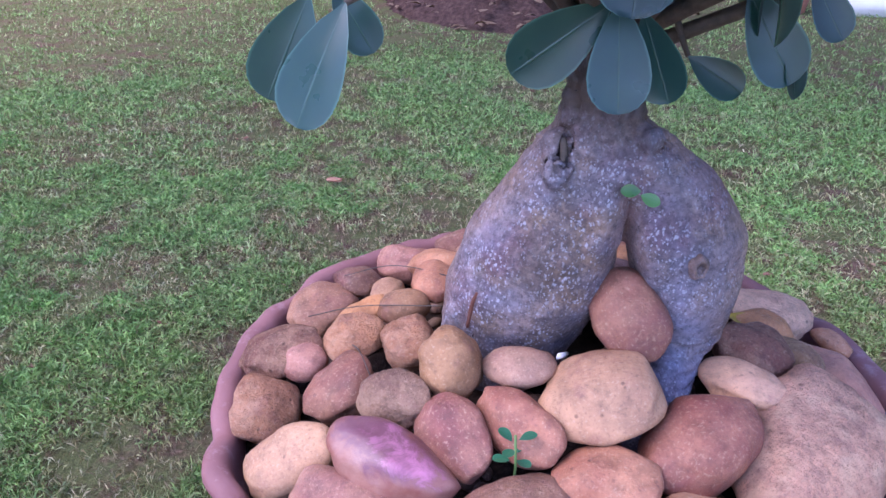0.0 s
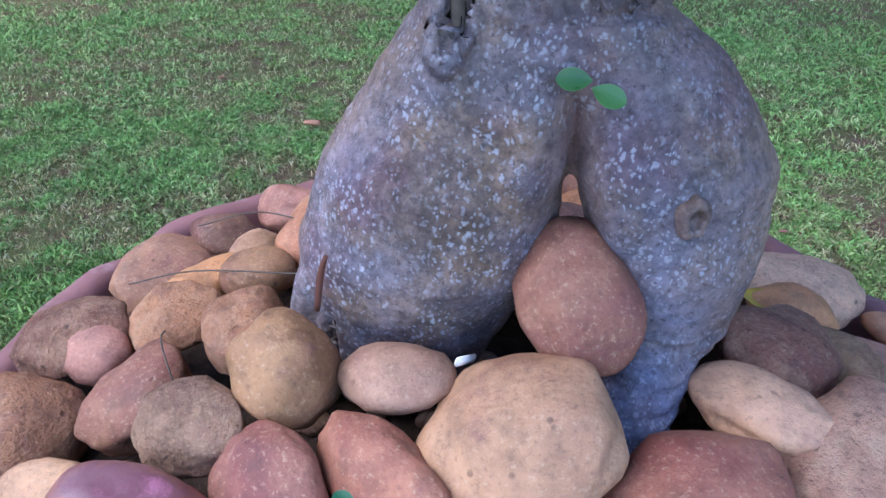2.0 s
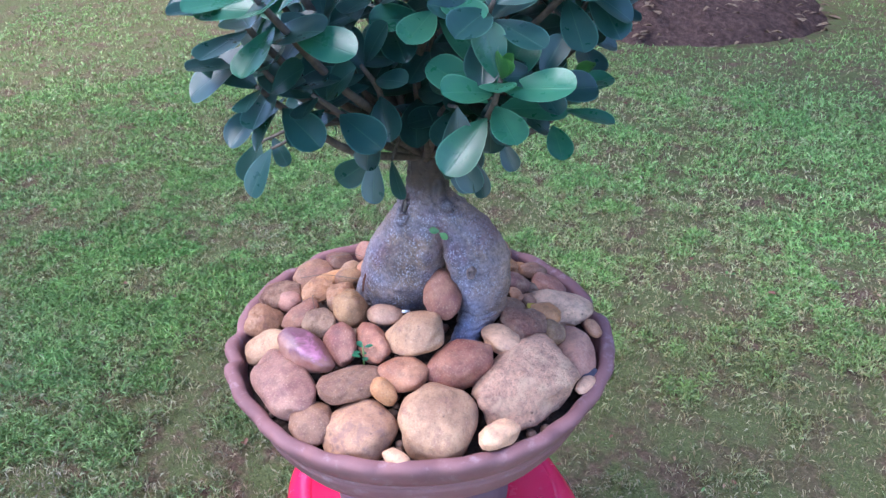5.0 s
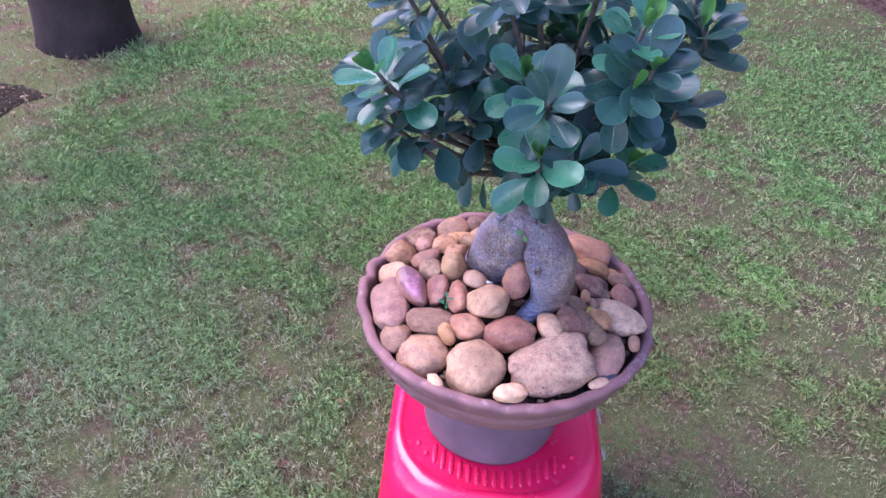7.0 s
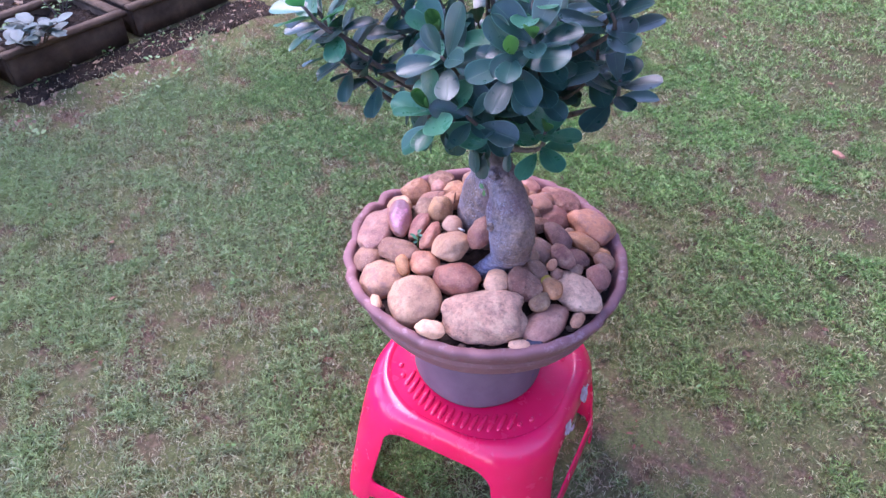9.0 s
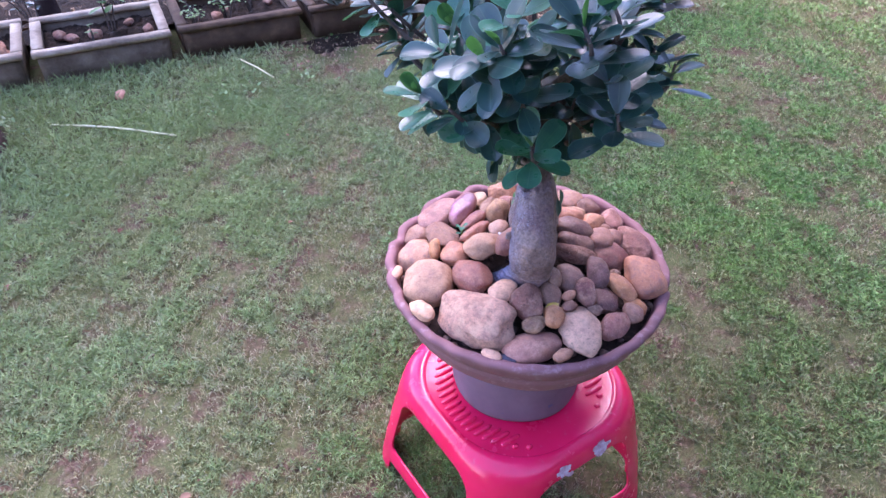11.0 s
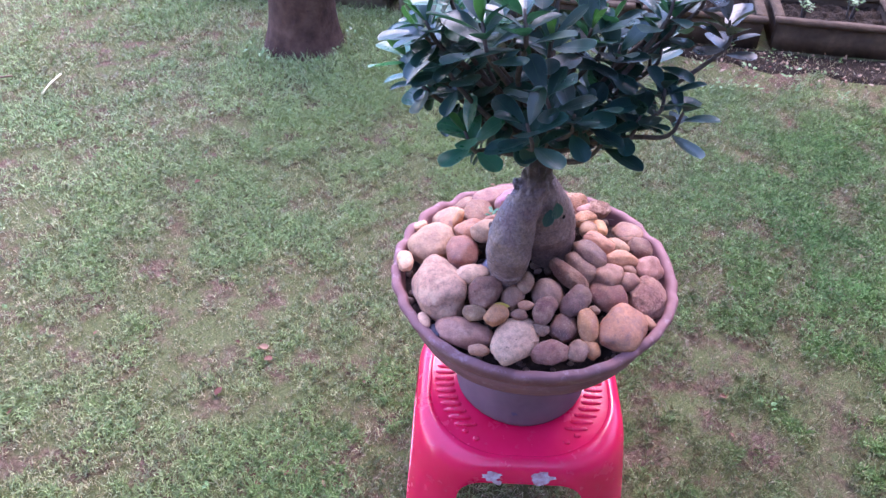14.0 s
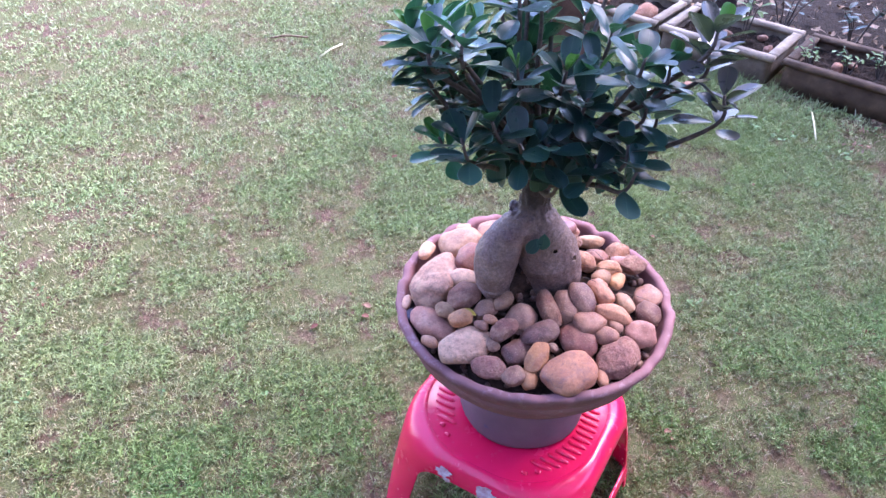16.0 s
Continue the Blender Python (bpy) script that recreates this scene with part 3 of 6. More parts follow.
for a, b in zip(rings, rings[1:]):
    for i in range(n):
        bm.faces.new((a[i], a[(i + 1) % n], b[(i + 1) % n], b[i]))
bm.faces.new(rings[-1])
part("seat", bm, M["plastic"], stool)
bm = bmesh.new()
bmesh.ops.create_icosphere(bm, subdivisions=3, radius=1)
for v in bm.verts:
    v.co = Vector((0.5 * math.copysign(abs(v.co.x) ** 0.6, v.co.x), 0.0040 * math.copysign(abs(v.co.y) ** 0.8, v.co.y), 0.0034 * v.co.z))
rib_mesh = finish(bm, "rib", M["plastic"])
across, beside = Vector((-0.7071, 0.7071, 0)), Vector((0.7071, 0.7071, 0))
for i in range(-9, 10):
    y = 0.0128 * i
    near, far = math.sqrt(max(0.0, 0.106 ** 2 - y * y)), math.sqrt(max(0.0, 0.137 ** 2 - y * y))
    near = max(near, far - 0.036)
    if abs(i) > 7:
        near = far - 0.010
    for side in (-1, 1):
        p = across * side * 0.5 * (near + far) + beside * y
        o = new("rib", rib_mesh)
        o.parent = stool
        o.matrix_basis = pose(p.x, p.y, 0.2724, 0, 0, 135) @ Matrix.Diagonal((far - near, 1, 1, 1))


def scuff(ox, oy, oz, size, face, seed):
    """A worn flat patch with a ragged outline, lying on the plastic."""
    bm = bmesh.new()
    rnd = random.Random(seed)
    ring = []
    for i in range(22):
        a = 2 * math.pi * i / 22
        r = size * (0.7 + 0.5 * rnd.random())
        ring.append(bm.verts.new((1.7 * r * math.cos(a), r * math.sin(a), 0)))
    mid = bm.verts.new((0, 0, 0.0004))
    for i in range(22):
        bm.faces.new((ring[i], ring[(i + 1) % 22], mid))
    o = part("scuff", bm, M["scuff"], stool, "rubbed grey-white worn patch")
    n = Vector(face).normalized()
    o.matrix_basis = Matrix.Translation((ox, oy, oz)) @ n.to_track_quat("Z", "Y").to_matrix().to_4x4()
    return o


# ---- bowl ----
pot = thing("bonsai_pot", "mauve terracotta footed bowl with a crimped rim on a pink stool", "plant pot", pose(0, 0, RIM))
rim_rnd = random.Random(5)
CRIMP = [(2 * math.pi * (i + rim_rnd.uniform(-0.35, 0.35)) / 30, rim_rnd.uniform(0.035, 0.075), rim_rnd.choice((0.0, 0.35, 0.6, 1.0))) for i in range(30)]


def crimp(a, r, z):
    near = max(0.0, min(1.0, (z + 0.030) / 0.022)) * max(0.0, min(1.0, (r - 0.178) / 0.010))
    d = 0.0
    for c, w, h in CRIMP:
        off = (a - c + math.pi) % (2 * math.pi) - math.pi
        d += h * math.exp(-(off / w) ** 2)
    wob = 0.0012 * math.sin(3 * a + 0.5) + 0.0008 * math.sin(7 * a)
    return r + wob - 0.0042 * d * near + 0.0008 * near * math.sin(31 * a), z - 0.0058 * d * near + 0.0014 * near * math.sin(5 * a + 1)


outer = [(0.092, -0.098), (0.118, -0.0965), (0.142, -0.0915), (0.161, -0.0835), (0.1737, -0.073), (0.1816, -0.06), (0.1853, -0.048), (0.1868, -0.044), (0.1855, -0.0415), (0.1883, -0.039), (0.1893, -0.036), (0.1881, -0.0335), (0.1919, -0.031), (0.198, -0.02), (0.2021, -0.011), (0.2041, -0.005), (0.2034, -0.0012), (0.2007, 0.0008), (0.1949, 0.0009), (0.1914, -0.0008), (0.1893, -0.0045), (0.1878, -0.012), (0.1832, -0.026), (0.1709, -0.046), (0.14, -0.062), (0.09, -0.068), (0.002, -0.07)]
part("bowl", revolve(outer, 240, crimp), M["clay"], pot)
foot_line = [(0.002, -0.090), (0.090, -0.091), (0.0965, -0.098), (0.0980, -0.115), (0.0988, -0.150), (0.1002, -0.190), (0.1025, -0.222), (0.1035, -0.234), (0.1020, -0.2405), (0.096, -0.243), (0.002, -0.2425)]
part("foot", revolve(foot_line, 120, lambda a, r, z: (r + 0.0007 * math.sin(5 * a + 9 * z), z)), M["foot"], pot, "grey-mauve clay pedestal foot")

# dark potting soil between the stones
bm = bmesh.new()
rings = []
for i in range(26):
    r = 0.183 * i / 25
    rings.append([bm.verts.new((r * math.cos(2 * math.pi * j / 72), r * math.sin(2 * math.pi * j / 72), 0.000 - 0.12 * r + 0.004 * value(r * math.cos(j / 11.46), r * math.sin(j / 11.46), 2, 90))) for j in range(72)] if i else [bm.verts.new((0, 0, 0.000))] * 72)
for a, b in zip(rings, rings[1:]):
    for j in range(72):
        q = [a[j], a[(j + 1) % 72], b[(j + 1) % 72], b[j]]
        q = [v for s, v in enumerate(q) if v not in q[:s]]
        bm.faces.new(q)
soil = part("potting_soil", bm, M["soil"], None, at=pose(0, 0, RIM))
tagged(soil, "dark potting soil filling the clay bowl", "soil", kind="stuff")

# ---- stones in the bowl ----
COLOURS = {
    "orange": (0.433, 0.192, 0.105),
    "mauve": (0.295, 0.137, 0.110),
    "brown": (0.241, 0.109, 0.071),
    "tan": (0.455, 0.258, 0.150),
    "gray": (0.320, 0.185, 0.130),
    "pink": (0.428, 0.202, 0.148),
    "olive": (0.288, 0.144, 0.064),
    "pale": (0.503, 0.249, 0.131),
    "ochre": (0.528, 0.234, 0.094),
    "purple": (0.243, 0.085, 0.072),
    "red": (0.295, 0.099, 0.065),
    "redbrown": (0.275, 0.105, 0.075),
    "violet": (0.243, 0.089, 0.064),
    "white": (0.762, 0.436, 0.273),
    "pinkgray": (0.700, 0.400, 0.280),
    "pinkwhite": (0.860, 0.535, 0.360),
    "olivegray": (0.264, 0.136, 0.076),
    "dark": (0.103, 0.052, 0.044),
    "darkpurple": (0.115, 0.046, 0.043),
    "darkbrown": (0.138, 0.056, 0.038),
    "graybrown": (0.293, 0.129, 0.083),
}
WORDS = {
    "orange": "orange-tan", "mauve": "dull mauve", "brown": "brown", "tan": "pale tan", "gray": "grey", "pink": "dusty pink", "olive": "olive-brown",
    "pale": "pale buff", "ochre": "ochre-yellow", "purple": "purplish", "red": "brick-red", "redbrown": "reddish-brown", "violet": "brown and violet",
    "white": "creamy white", "pinkgray": "pinkish-grey", "pinkwhite": "pinkish-white", "olivegray": "olive-grey", "dark": "dark blue-grey",
    "darkpurple": "dark plum", "darkbrown": "dark brown", "graybrown": "grey-brown",
}
FINISH = {"smooth": "smooth rounded pebble", "rough": "rough coarse-grained stone", "spotted": "pocked rounded stone", "granite": "large pitted granite stone", "grooved": "grooved oval stone", "two_tone": "oval pebble"}
stone_count = 0


def stone_shape(a, b, c, kind, seed):
    """An uneven ellipsoid with half axes a, b, c in metres."""
    rnd = random.Random(seed)
    bm = bmesh.new()
    bmesh.ops.create_icosphere(bm, subdivisions=4 if max(a, b) > 0.02 else 3, radius=1)
    blocky = rnd.uniform(2.05, 2.5) if kind in ("smooth", "two_tone") else rnd.uniform(2.2, 2.7) if kind != "granite" else 2.8
    off = Vector((rnd.uniform(0, 50), rnd.uniform(0, 50), rnd.uniform(0, 50)))
    low = 0.22 if kind in ("rough", "granite") else 0.18
    flat = [(Vector((rnd.uniform(-1, 1), rnd.uniform(-1, 1), rnd.uniform(-0.6, 1))).normalized(), rnd.uniform(0.84, 0.96)) for _ in range(9 if kind in ("rough", "granite") else 4)]
    for v in bm.verts:
        d = v.co.normalized()
        r = (abs(d.x) ** blocky + abs(d.y) ** blocky + abs(d.z) ** blocky) ** (-1 / blocky)
        r *= 1 + low * noise.noise(d * 1.1 + off) + 0.4 * low * noise.noise(d * 2.6 + off)
        for f, lim in flat:
            h = d.dot(f) * r
            if h > lim:
                r *= (lim + 0.28 * (h - lim)) / h
        if kind in ("rough", "granite", "grooved"):
            r *= 1 + 0.035 * noise.noise(d * 6 + off) + 0.016 * noise.noise(d * 14 + off)
        if kind == "granite":
            r *= 1 + 0.012 * noise.noise(d * 30 + off)
        v.co = Vector((d.x * r * a, d.y * r * b, d.z * r * c))
    return bm


def stone(x, y, z, a, b, c, yaw, kind, colour, lean=None, axis=None, label=""):
    """A stone with half axes in millimetres, its long axis turned by yaw, tipped a little outward; z is from the bowl's rim."""
    global stone_count
    stone_count += 1
    if colour == "violet":
        kind = "two_tone"
    r = max(math.hypot(x, y), 0.02)
    turn = radians(yaw) - math.atan2(y, x)
    reach = math.hypot(a * math.cos(turn), b * math.sin(turn)) / 1000
    if r + reach > 0.196:          # keep it inside the rim
        over = r + reach - 0.196
        a, b = a * (1 - 0.5 * over / reach), b * (1 - 0.5 * over / reach)
        x, y = x * (1 - 0.5 * over / r), y * (1 - 0.5 * over / r)
    n = Vector(lean or (0.25 * x / r, 0.25 * y / r, 1)).normalized()
    d = Vector((math.cos(radians(yaw)), math.sin(radians(yaw)), 0))
    d = Vector(axis) if axis else d
    d = (d - n * d.dot(n)).normalized()
    e = n.cross(d)
    rot = Matrix((d, e, n)).transposed().to_4x4()
    o = new("stone", finish(stone_shape(a / 985, b / 985, c / 1000, kind, stone_count), "stone", M[kind]))
    o.matrix_basis = Matrix.Translation((x, y, RIM + z)) @ rot
    rnd = random.Random(stone_count * 7)
    k = rnd.uniform(0.92, 1.08)
    o.color = tuple(min(1, 1.03 * v ** 1.13 * k * rnd.uniform(0.96, 1.04)) for v in COLOURS[colour]) + (1,)
    size = "small " if a < 15 else ""
    tagged(o, label or f"{size}{WORDS[colour]} {FINISH[kind]} packed in the bonsai bowl", "stone", "stones in the bowl")
    return o


stone(-0.159, -0.056, -0.002, 24, 21, 13, 0, "rough", "orange", lean=(0.56, -0.07, 0.83), axis=(-0.17, 0.97, 0.20))
stone(-0.148, -0.025, 0.011, 14, 12, 9, 0, "smooth", "pink", lean=(-0.10, -0.36, 0.93), axis=(-0.99, 0.13, -0.05))
stone(-0.164, -0.016, 0.009, 25, 20, 12, 0, "rough", "brown", lean=(-0.10, -0.24, 0.96), axis=(-0.95, -0.28, -0.17))
stone(-0.162, 0.046, 0.000, 26, 21, 11, 0, "smooth", "graybrown", lean=(0.12, -0.16, 0.98), axis=(-0.42, -0.90, -0.10))
stone(-0.144, 0.082, 0.003, 19, 17, 11, 0, "smooth", "darkbrown", lean=(0.04, 0.33, 0.94), axis=(-0.59, 0.77, -0.24))
stone(-0.117, 0.060, 0.010, 18, 11, 9, 95, "smooth", "tan")
stone(-0.096, 0.020, 0.026, 17, 13, 11, 30, "smooth", "olive")
stone(-0.120, -0.006, 0.020, 20, 17, 10, 0, "rough", "pale", lean=(-0.13, -0.29, 0.95), axis=(-0.99, 0.06, -0.12))
stone(-0.084, -0.020, 0.030, 20, 16, 13, -60, "rough", "orange")
stone(-0.052, -0.052, 0.043, 20, 17, 13, 0, "smooth", "olive", lean=(0.74, -0.55, 0.40), axis=(-0.41, 0.11, 0.91))
stone(-0.017, -0.046, 0.041, 19, 14, 9, 0, "smooth", "gray", lean=(-0.15, -0.09, 0.98), axis=(-0.99, 0.06, -0.15))
stone(-0.118, -0.044, 0.010, 22, 18, 12, 0, "smooth", "brown", lean=(-0.21, -0.33, 0.92), axis=(-0.62, -0.68, -0.39))
stone(-0.080, -0.068, 0.028, 20, 16, 12, 0, "rough", "gray", lean=(-0.15, -0.61, 0.78), axis=(-0.99, 0.13, -0.10))
stone(-0.046, -0.087, 0.025, 24, 18, 10, 0, "smooth", "purple", lean=(-0.33, -0.66, 0.68), axis=(-0.68, 0.67, 0.31))
stone(-0.014, -0.079, 0.030, 26, 16, 10, 0, "smooth", "red", lean=(-0.35, -0.65, 0.68), axis=(-0.81, 0.57, 0.14))
stone(0.026, -0.063, 0.042, 30, 25, 16, 0, "smooth", "tan", lean=(-0.31, -0.26, 0.91), axis=(-0.95, 0.12, -0.29))
stone(0.036, -0.023, 0.066, 25, 19, 16, 0, "smooth", "redbrown", lean=(-0.22, -0.66, 0.72), axis=(-0.35, 0.74, 0.57))
stone(-0.073, -0.108, 0.023, 32, 18, 15, 0, "smooth", "violet", lean=(0.15, -0.06, 0.99), axis=(-0.95, 0.28, 0.16))
stone(-0.129, -0.093, 0.001, 27, 18, 11, 0, "smooth", "tan", lean=(-0.20, -0.58, 0.79), axis=(-0.82, -0.34, -0.46))
stone(-0.078, -0.140, 0.005, 44, 24, 17, 147, "smooth", "mauve")
stone(-0.015, -0.128, 0.017, 30, 23, 11, 0, "grooved", "brown", lean=(-0.13, -0.02, 0.99), axis=(-0.82, -0.57, -0.11))
stone(0.029, -0.100, 0.023, 24, 20, 12, 0, "smooth", "orange", lean=(-0.13, -0.11, 0.99), axis=(-0.99, -0.05, -0.14))
stone(0.075, -0.070, 0.026, 33, 23, 18, 0, "smooth", "red", lean=(0.14, -0.23, 0.96), axis=(-0.65, -0.76, -0.08))
stone(0.025, -0.131, 0.023, 14, 10, 7, 0, "smooth", "ochre", lean=(0.65, -0.61, 0.45), axis=(-0.65, -0.15, 0.74))
stone(0.100, -0.025, 0.030, 23, 16, 10, 0, "smooth", "white", lean=(0.04, 0.04, 1.00), axis=(-0.87, 0.49, 0.01))
stone(-0.032, -0.167, -0.003, 22, 19, 12, 141, "smooth", "brown")
stone(0.013, -0.159, -0.006, 32, 29, 18, 0, "spotted", "tan", lean=(0.06, -0.24, 0.97), axis=(-0.88, -0.48, -0.07))
stone(0.077, -0.130, 0.001, 36, 34, 26, 0, "smooth", "tan", lean=(0.27, -0.19, 0.94), axis=(0.02, 0.98, 0.19))
stone(0.059, -0.179, -0.001, 14, 8, 6, 172, "smooth", "white")
stone(0.133, -0.126, 0.007, 20, 12, 9, 59, "smooth", "white")
stone(0.138, -0.054, 0.007, 61, 39, 28, 0, "granite", "pinkgray", lean=(-0.07, -0.09, 0.99), axis=(-0.51, -0.85, -0.12))
stone(0.186, -0.025, 0.001, 14, 7, 5, 71, "smooth", "white")
stone(0.158, 0.024, -0.006, 40, 27, 18, 0, "smooth", "pink", lean=(-0.33, -0.05, 0.94), axis=(-0.54, 0.83, -0.14))
stone(0.141, 0.022, 0.019, 16, 12, 8, 123, "rough", "tan")
stone(0.125, 0.083, 0.004, 38, 28, 17, 0, "rough", "pinkwhite", lean=(0.04, 0.09, 1.00), axis=(-0.99, -0.12, 0.05))
stone(0.111, 0.009, 0.028, 24, 21, 13, -175, "rough", "redbrown")
stone(0.172, 0.063, 0.005, 13, 8, 6, 133, "smooth", "orange")
stone(0.124, 0.046, 0.022, 16, 14, 9, -175, "smooth", "ochre")
stone(0.086, 0.038, 0.022, 20, 15, 10, -156, "smooth", "olivegray")
stone(0.060, 0.038, 0.033, 17, 11, 8, -152, "smooth", "olivegray")
stone(0.042, 0.062, 0.016, 24, 22, 14, 54, "smooth", "gray")
stone(0.075, 0.084, 0.025, 21, 14, 10, -154, "rough", "mauve")
stone(0.086, 0.062, 0.026, 11, 7, 5, 136, "smooth", "orange")
stone(0.100, 0.064, 0.020, 11, 8, 6, 131, "smooth", "brown")
stone(0.027, 0.099, 0.019, 26, 17, 12, -168, "spotted", "dark")
stone(0.063, 0.112, 0.005, 20, 18, 11, -159, "smooth", "darkpurple")
stone(0.093, 0.098, 0.013, 11, 8, 6, 117, "rough", "gray")
stone(0.042, 0.132, 0.013, 25, 14, 10, 47, "smooth", "ochre")
stone(0.017, 0.123, 0.016, 8, 6, 4, 117, "rough", "gray")
stone(0.008, 0.164, 0.006, 38, 29, 19, 0, "spotted", "orange", lean=(-0.05, 0.13, 0.99), axis=(-0.99, -0.13, -0.03))
stone(0.106, 0.126, 0.003, 24, 17, 12, 151, "rough", "pink")
stone(0.080, 0.149, 0.004, 16, 14, 9, -178, "smooth", "brown")
stone(0.060, 0.153, 0.000, 18, 11, 8, 67, "smooth", "ochre")
stone(-0.034, 0.175, -0.002, 13, 8, 6, 83, "smooth", "orange")
stone(-0.066, 0.149, 0.002, 35, 26, 17, 0, "rough", "mauve", lean=(0.05, 0.14, 0.99), axis=(-0.86, -0.49, 0.12))
stone(-0.116, 0.116, 0.001, 23, 20, 14, 0, "smooth", "pink", lean=(0.02, 0.52, 0.85), axis=(-1.00, 0.08, -0.02))
stone(-0.025, 0.114, 0.010, 28, 25, 16, 102, "smooth", "redbrown")
stone(-0.044, 0.099, 0.023, 24, 19, 13, -175, "smooth", "graybrown")
stone(-0.062, 0.119, 0.016, 18, 14, 10, -175, "smooth", "brown")
stone(-0.083, 0.099, 0.014, 16, 10, 7, 95, "smooth", "brown")
stone(-0.086, 0.087, 0.020, 26, 15, 11, 152, "smooth", "orange")
stone(-0.024, 0.065, 0.028, 28, 18, 13, 83, "smooth", "darkbrown")
stone(0.002, 0.064, 0.029, 31, 14, 10, 89, "rough", "brown")
stone(-0.047, 0.060, 0.034, 28, 19, 14, 79, "smooth", "darkpurple")
stone(-0.082, 0.050, 0.030, 23, 15, 11, 100, "smooth", "orange")
stone(-0.121, 0.022, 0.018, 20, 11, 9, 40, "smooth", "ochre")

# small gravel down between the stones
grnd = random.Random(14)
bm = bmesh.new()
for i in range(240):
    r, a = 0.183 * math.sqrt(grnd.random()), grnd.uniform(0, 6.283)
    s = grnd.uniform(0.0035, 0.0085)
    at = Vector((r * math.cos(a), r * math.sin(a), 0.003 - 0.12 * r))
    turn = Matrix.Rotation(grnd.uniform(0, 6.28), 3, "Z")
    made = bmesh.ops.create_icosphere(bm, subdivisions=2, radius=1)
    off = Vector((i * 3.1, 0, 0))
    ry, rz = grnd.uniform(0.6, 0.95), grnd.uniform(0.5, 0.8)
    for v in made["verts"]:
        d = v.co.copy()
        d *= s * (1 + 0.25 * noise.noise(d * 1.4 + off))
        v.co = at + turn @ Vector((d.x, d.y * ry, d.z * rz))
gravel = part("gravel", bm, M["smooth"], at=pose(0, 0, RIM))
# kept dark, so the shade of the gaps is partly in this colour
gravel.color = (0.085, 0.045, 0.034, 1)
tagged(gravel, "small brown gravel lying between the larger stones", "gravel", kind="stuff")

# ---- bonsai ----
tree = thing("bonsai_fig", "bonsai fig with swollen grey forked trunk and glossy dark leaves", "bonsai tree", pose(0, 0, RIM))


def blob(bm, p, r):
    """An ellipsoid added to bm, as raw mass for the trunk."""
    m = bmesh.ops.create_icosphere(bm, subdivisions=3, radius=1)
    for v in m["verts"]:
        v.co = Vector((p[0] + v.co.x * r[0], p[1] + v.co.y * r[1], p[2] + v.co.z * r[2]))


def mass(bm, keys, steps=14):
    """Ellipsoids strung along keys of (x, y, z, rx, ry, rz)."""
    for a, b in zip(keys, keys[1:]):
        for s in range(steps):
            t = s / steps
            t = t * t * (3 - 2 * t) * 0.4 + t * 0.6
            q = [u + (v - u) * t for u, v in zip(a, b)]
            blob(bm, q[:3], q[3:])
    blob(bm, keys[-1][:3], keys[-1][3:])


bm = bmesh.new()
# left bulb of the root
mass(bm, [(0.008, 0.002, 0.152, 0.023, 0.020, 0.012), (-0.003, 0.002, 0.124, 0.033, 0.027, 0.016), (-0.013, 0.002, 0.094, 0.0425, 0.033, 0.018), (-0.018, 0.002, 0.066, 0.0465, 0.035, 0.018), (-0.0270, 0.002, 0.040, 0.0415, 0.032, 0.018), (-0.0330, 0.002, 0.010, 0.0345, 0.028, 0.016)], 6)
# right leg, arching out and tucking back in
mass(bm, [(0.024, 0.002, 0.152, 0.021, 0.020, 0.012), (0.050, 0.005, 0.128, 0.026, 0.025, 0.016), (0.0625, 0.007, 0.100, 0.0325, 0.030, 0.018), (0.0665, 0.008, 0.072, 0.029, 0.031, 0.018), (0.067, 0.008, 0.046, 0.0235, 0.028, 0.016), (0.059, 0.006, 0.018, 0.017, 0.021, 0.014), (0.052, 0.004, -0.008, 0.014, 0.017, 0.012)], 6)
# toe of the right leg
mass(bm, [(0.065, -0.010, 0.034, 0.015, 0.014, 0.014), (0.058, -0.030, 0.013, 0.012, 0.012, 0.012), (0.049, -0.048, -0.001, 0.011, 0.012, 0.009)], 6)
# the two halves press together along the cleft
mass(bm, [(0.017, -0.008, 0.126, 0.012, 0.016, 0.012), (0.014, -0.009, 0.104, 0.0145, 0.018, 0.014), (0.010, -0.009, 0.084, 0.013, 0.016, 0.012)], 5)
mass(bm, [(0.047, -0.006, 0.126, 0.0115, 0.015, 0.012), (0.0475, -0.007, 0.104, 0.0145, 0.017, 0.014), (0.0500, -0.007, 0.086, 0.011, 0.015, 0.012)], 5)
mass(bm, [(0.030, 0.014, 0.134, 0.018, 0.010, 0.012), (0.032, 0.010, 0.116, 0.013, 0.010, 0.012), (0.032, 0.004, 0.104, 0.008, 0.010, 0.008)], 5)
# neck and stem
mass(bm, [(0.015, 0.002, 0.138, 0.030, 0.022, 0.012), (0.014, 0.002, 0.158, 0.0235, 0.018, 0.010), (0.013, 0.001, 0.172, 0.0195, 0.016, 0.008), (0.012, 0.000, 0.190, 0.0195, 0.016, 0.010), (0.010, 0.000, 0.215, 0.018, 0.016, 0.010), (0.006, 0.002, 0.245, 0.014, 0.014, 0.010)], 6)
# shoulder lumps, old pruning scars, and the root ridge at the left foot
for p, r in (((-0.008, -0.012, 0.149), (0.007, 0.006, 0.012)), ((0.036, -0.013, 0.158), (0.008, 0.007, 0.007)), ((-0.006, -0.020, 0.140), (0.005, 0.004, 0.009)), ((0.040, 0.014, 0.150), (0.007, 0.006, 0.008)), ((0.026, -0.004, 0.166), (0.008, 0.010, 0.020)), ((0.000, -0.002, 0.168), (0.007, 0.010, 0.022))):
    blob(bm, p, r)
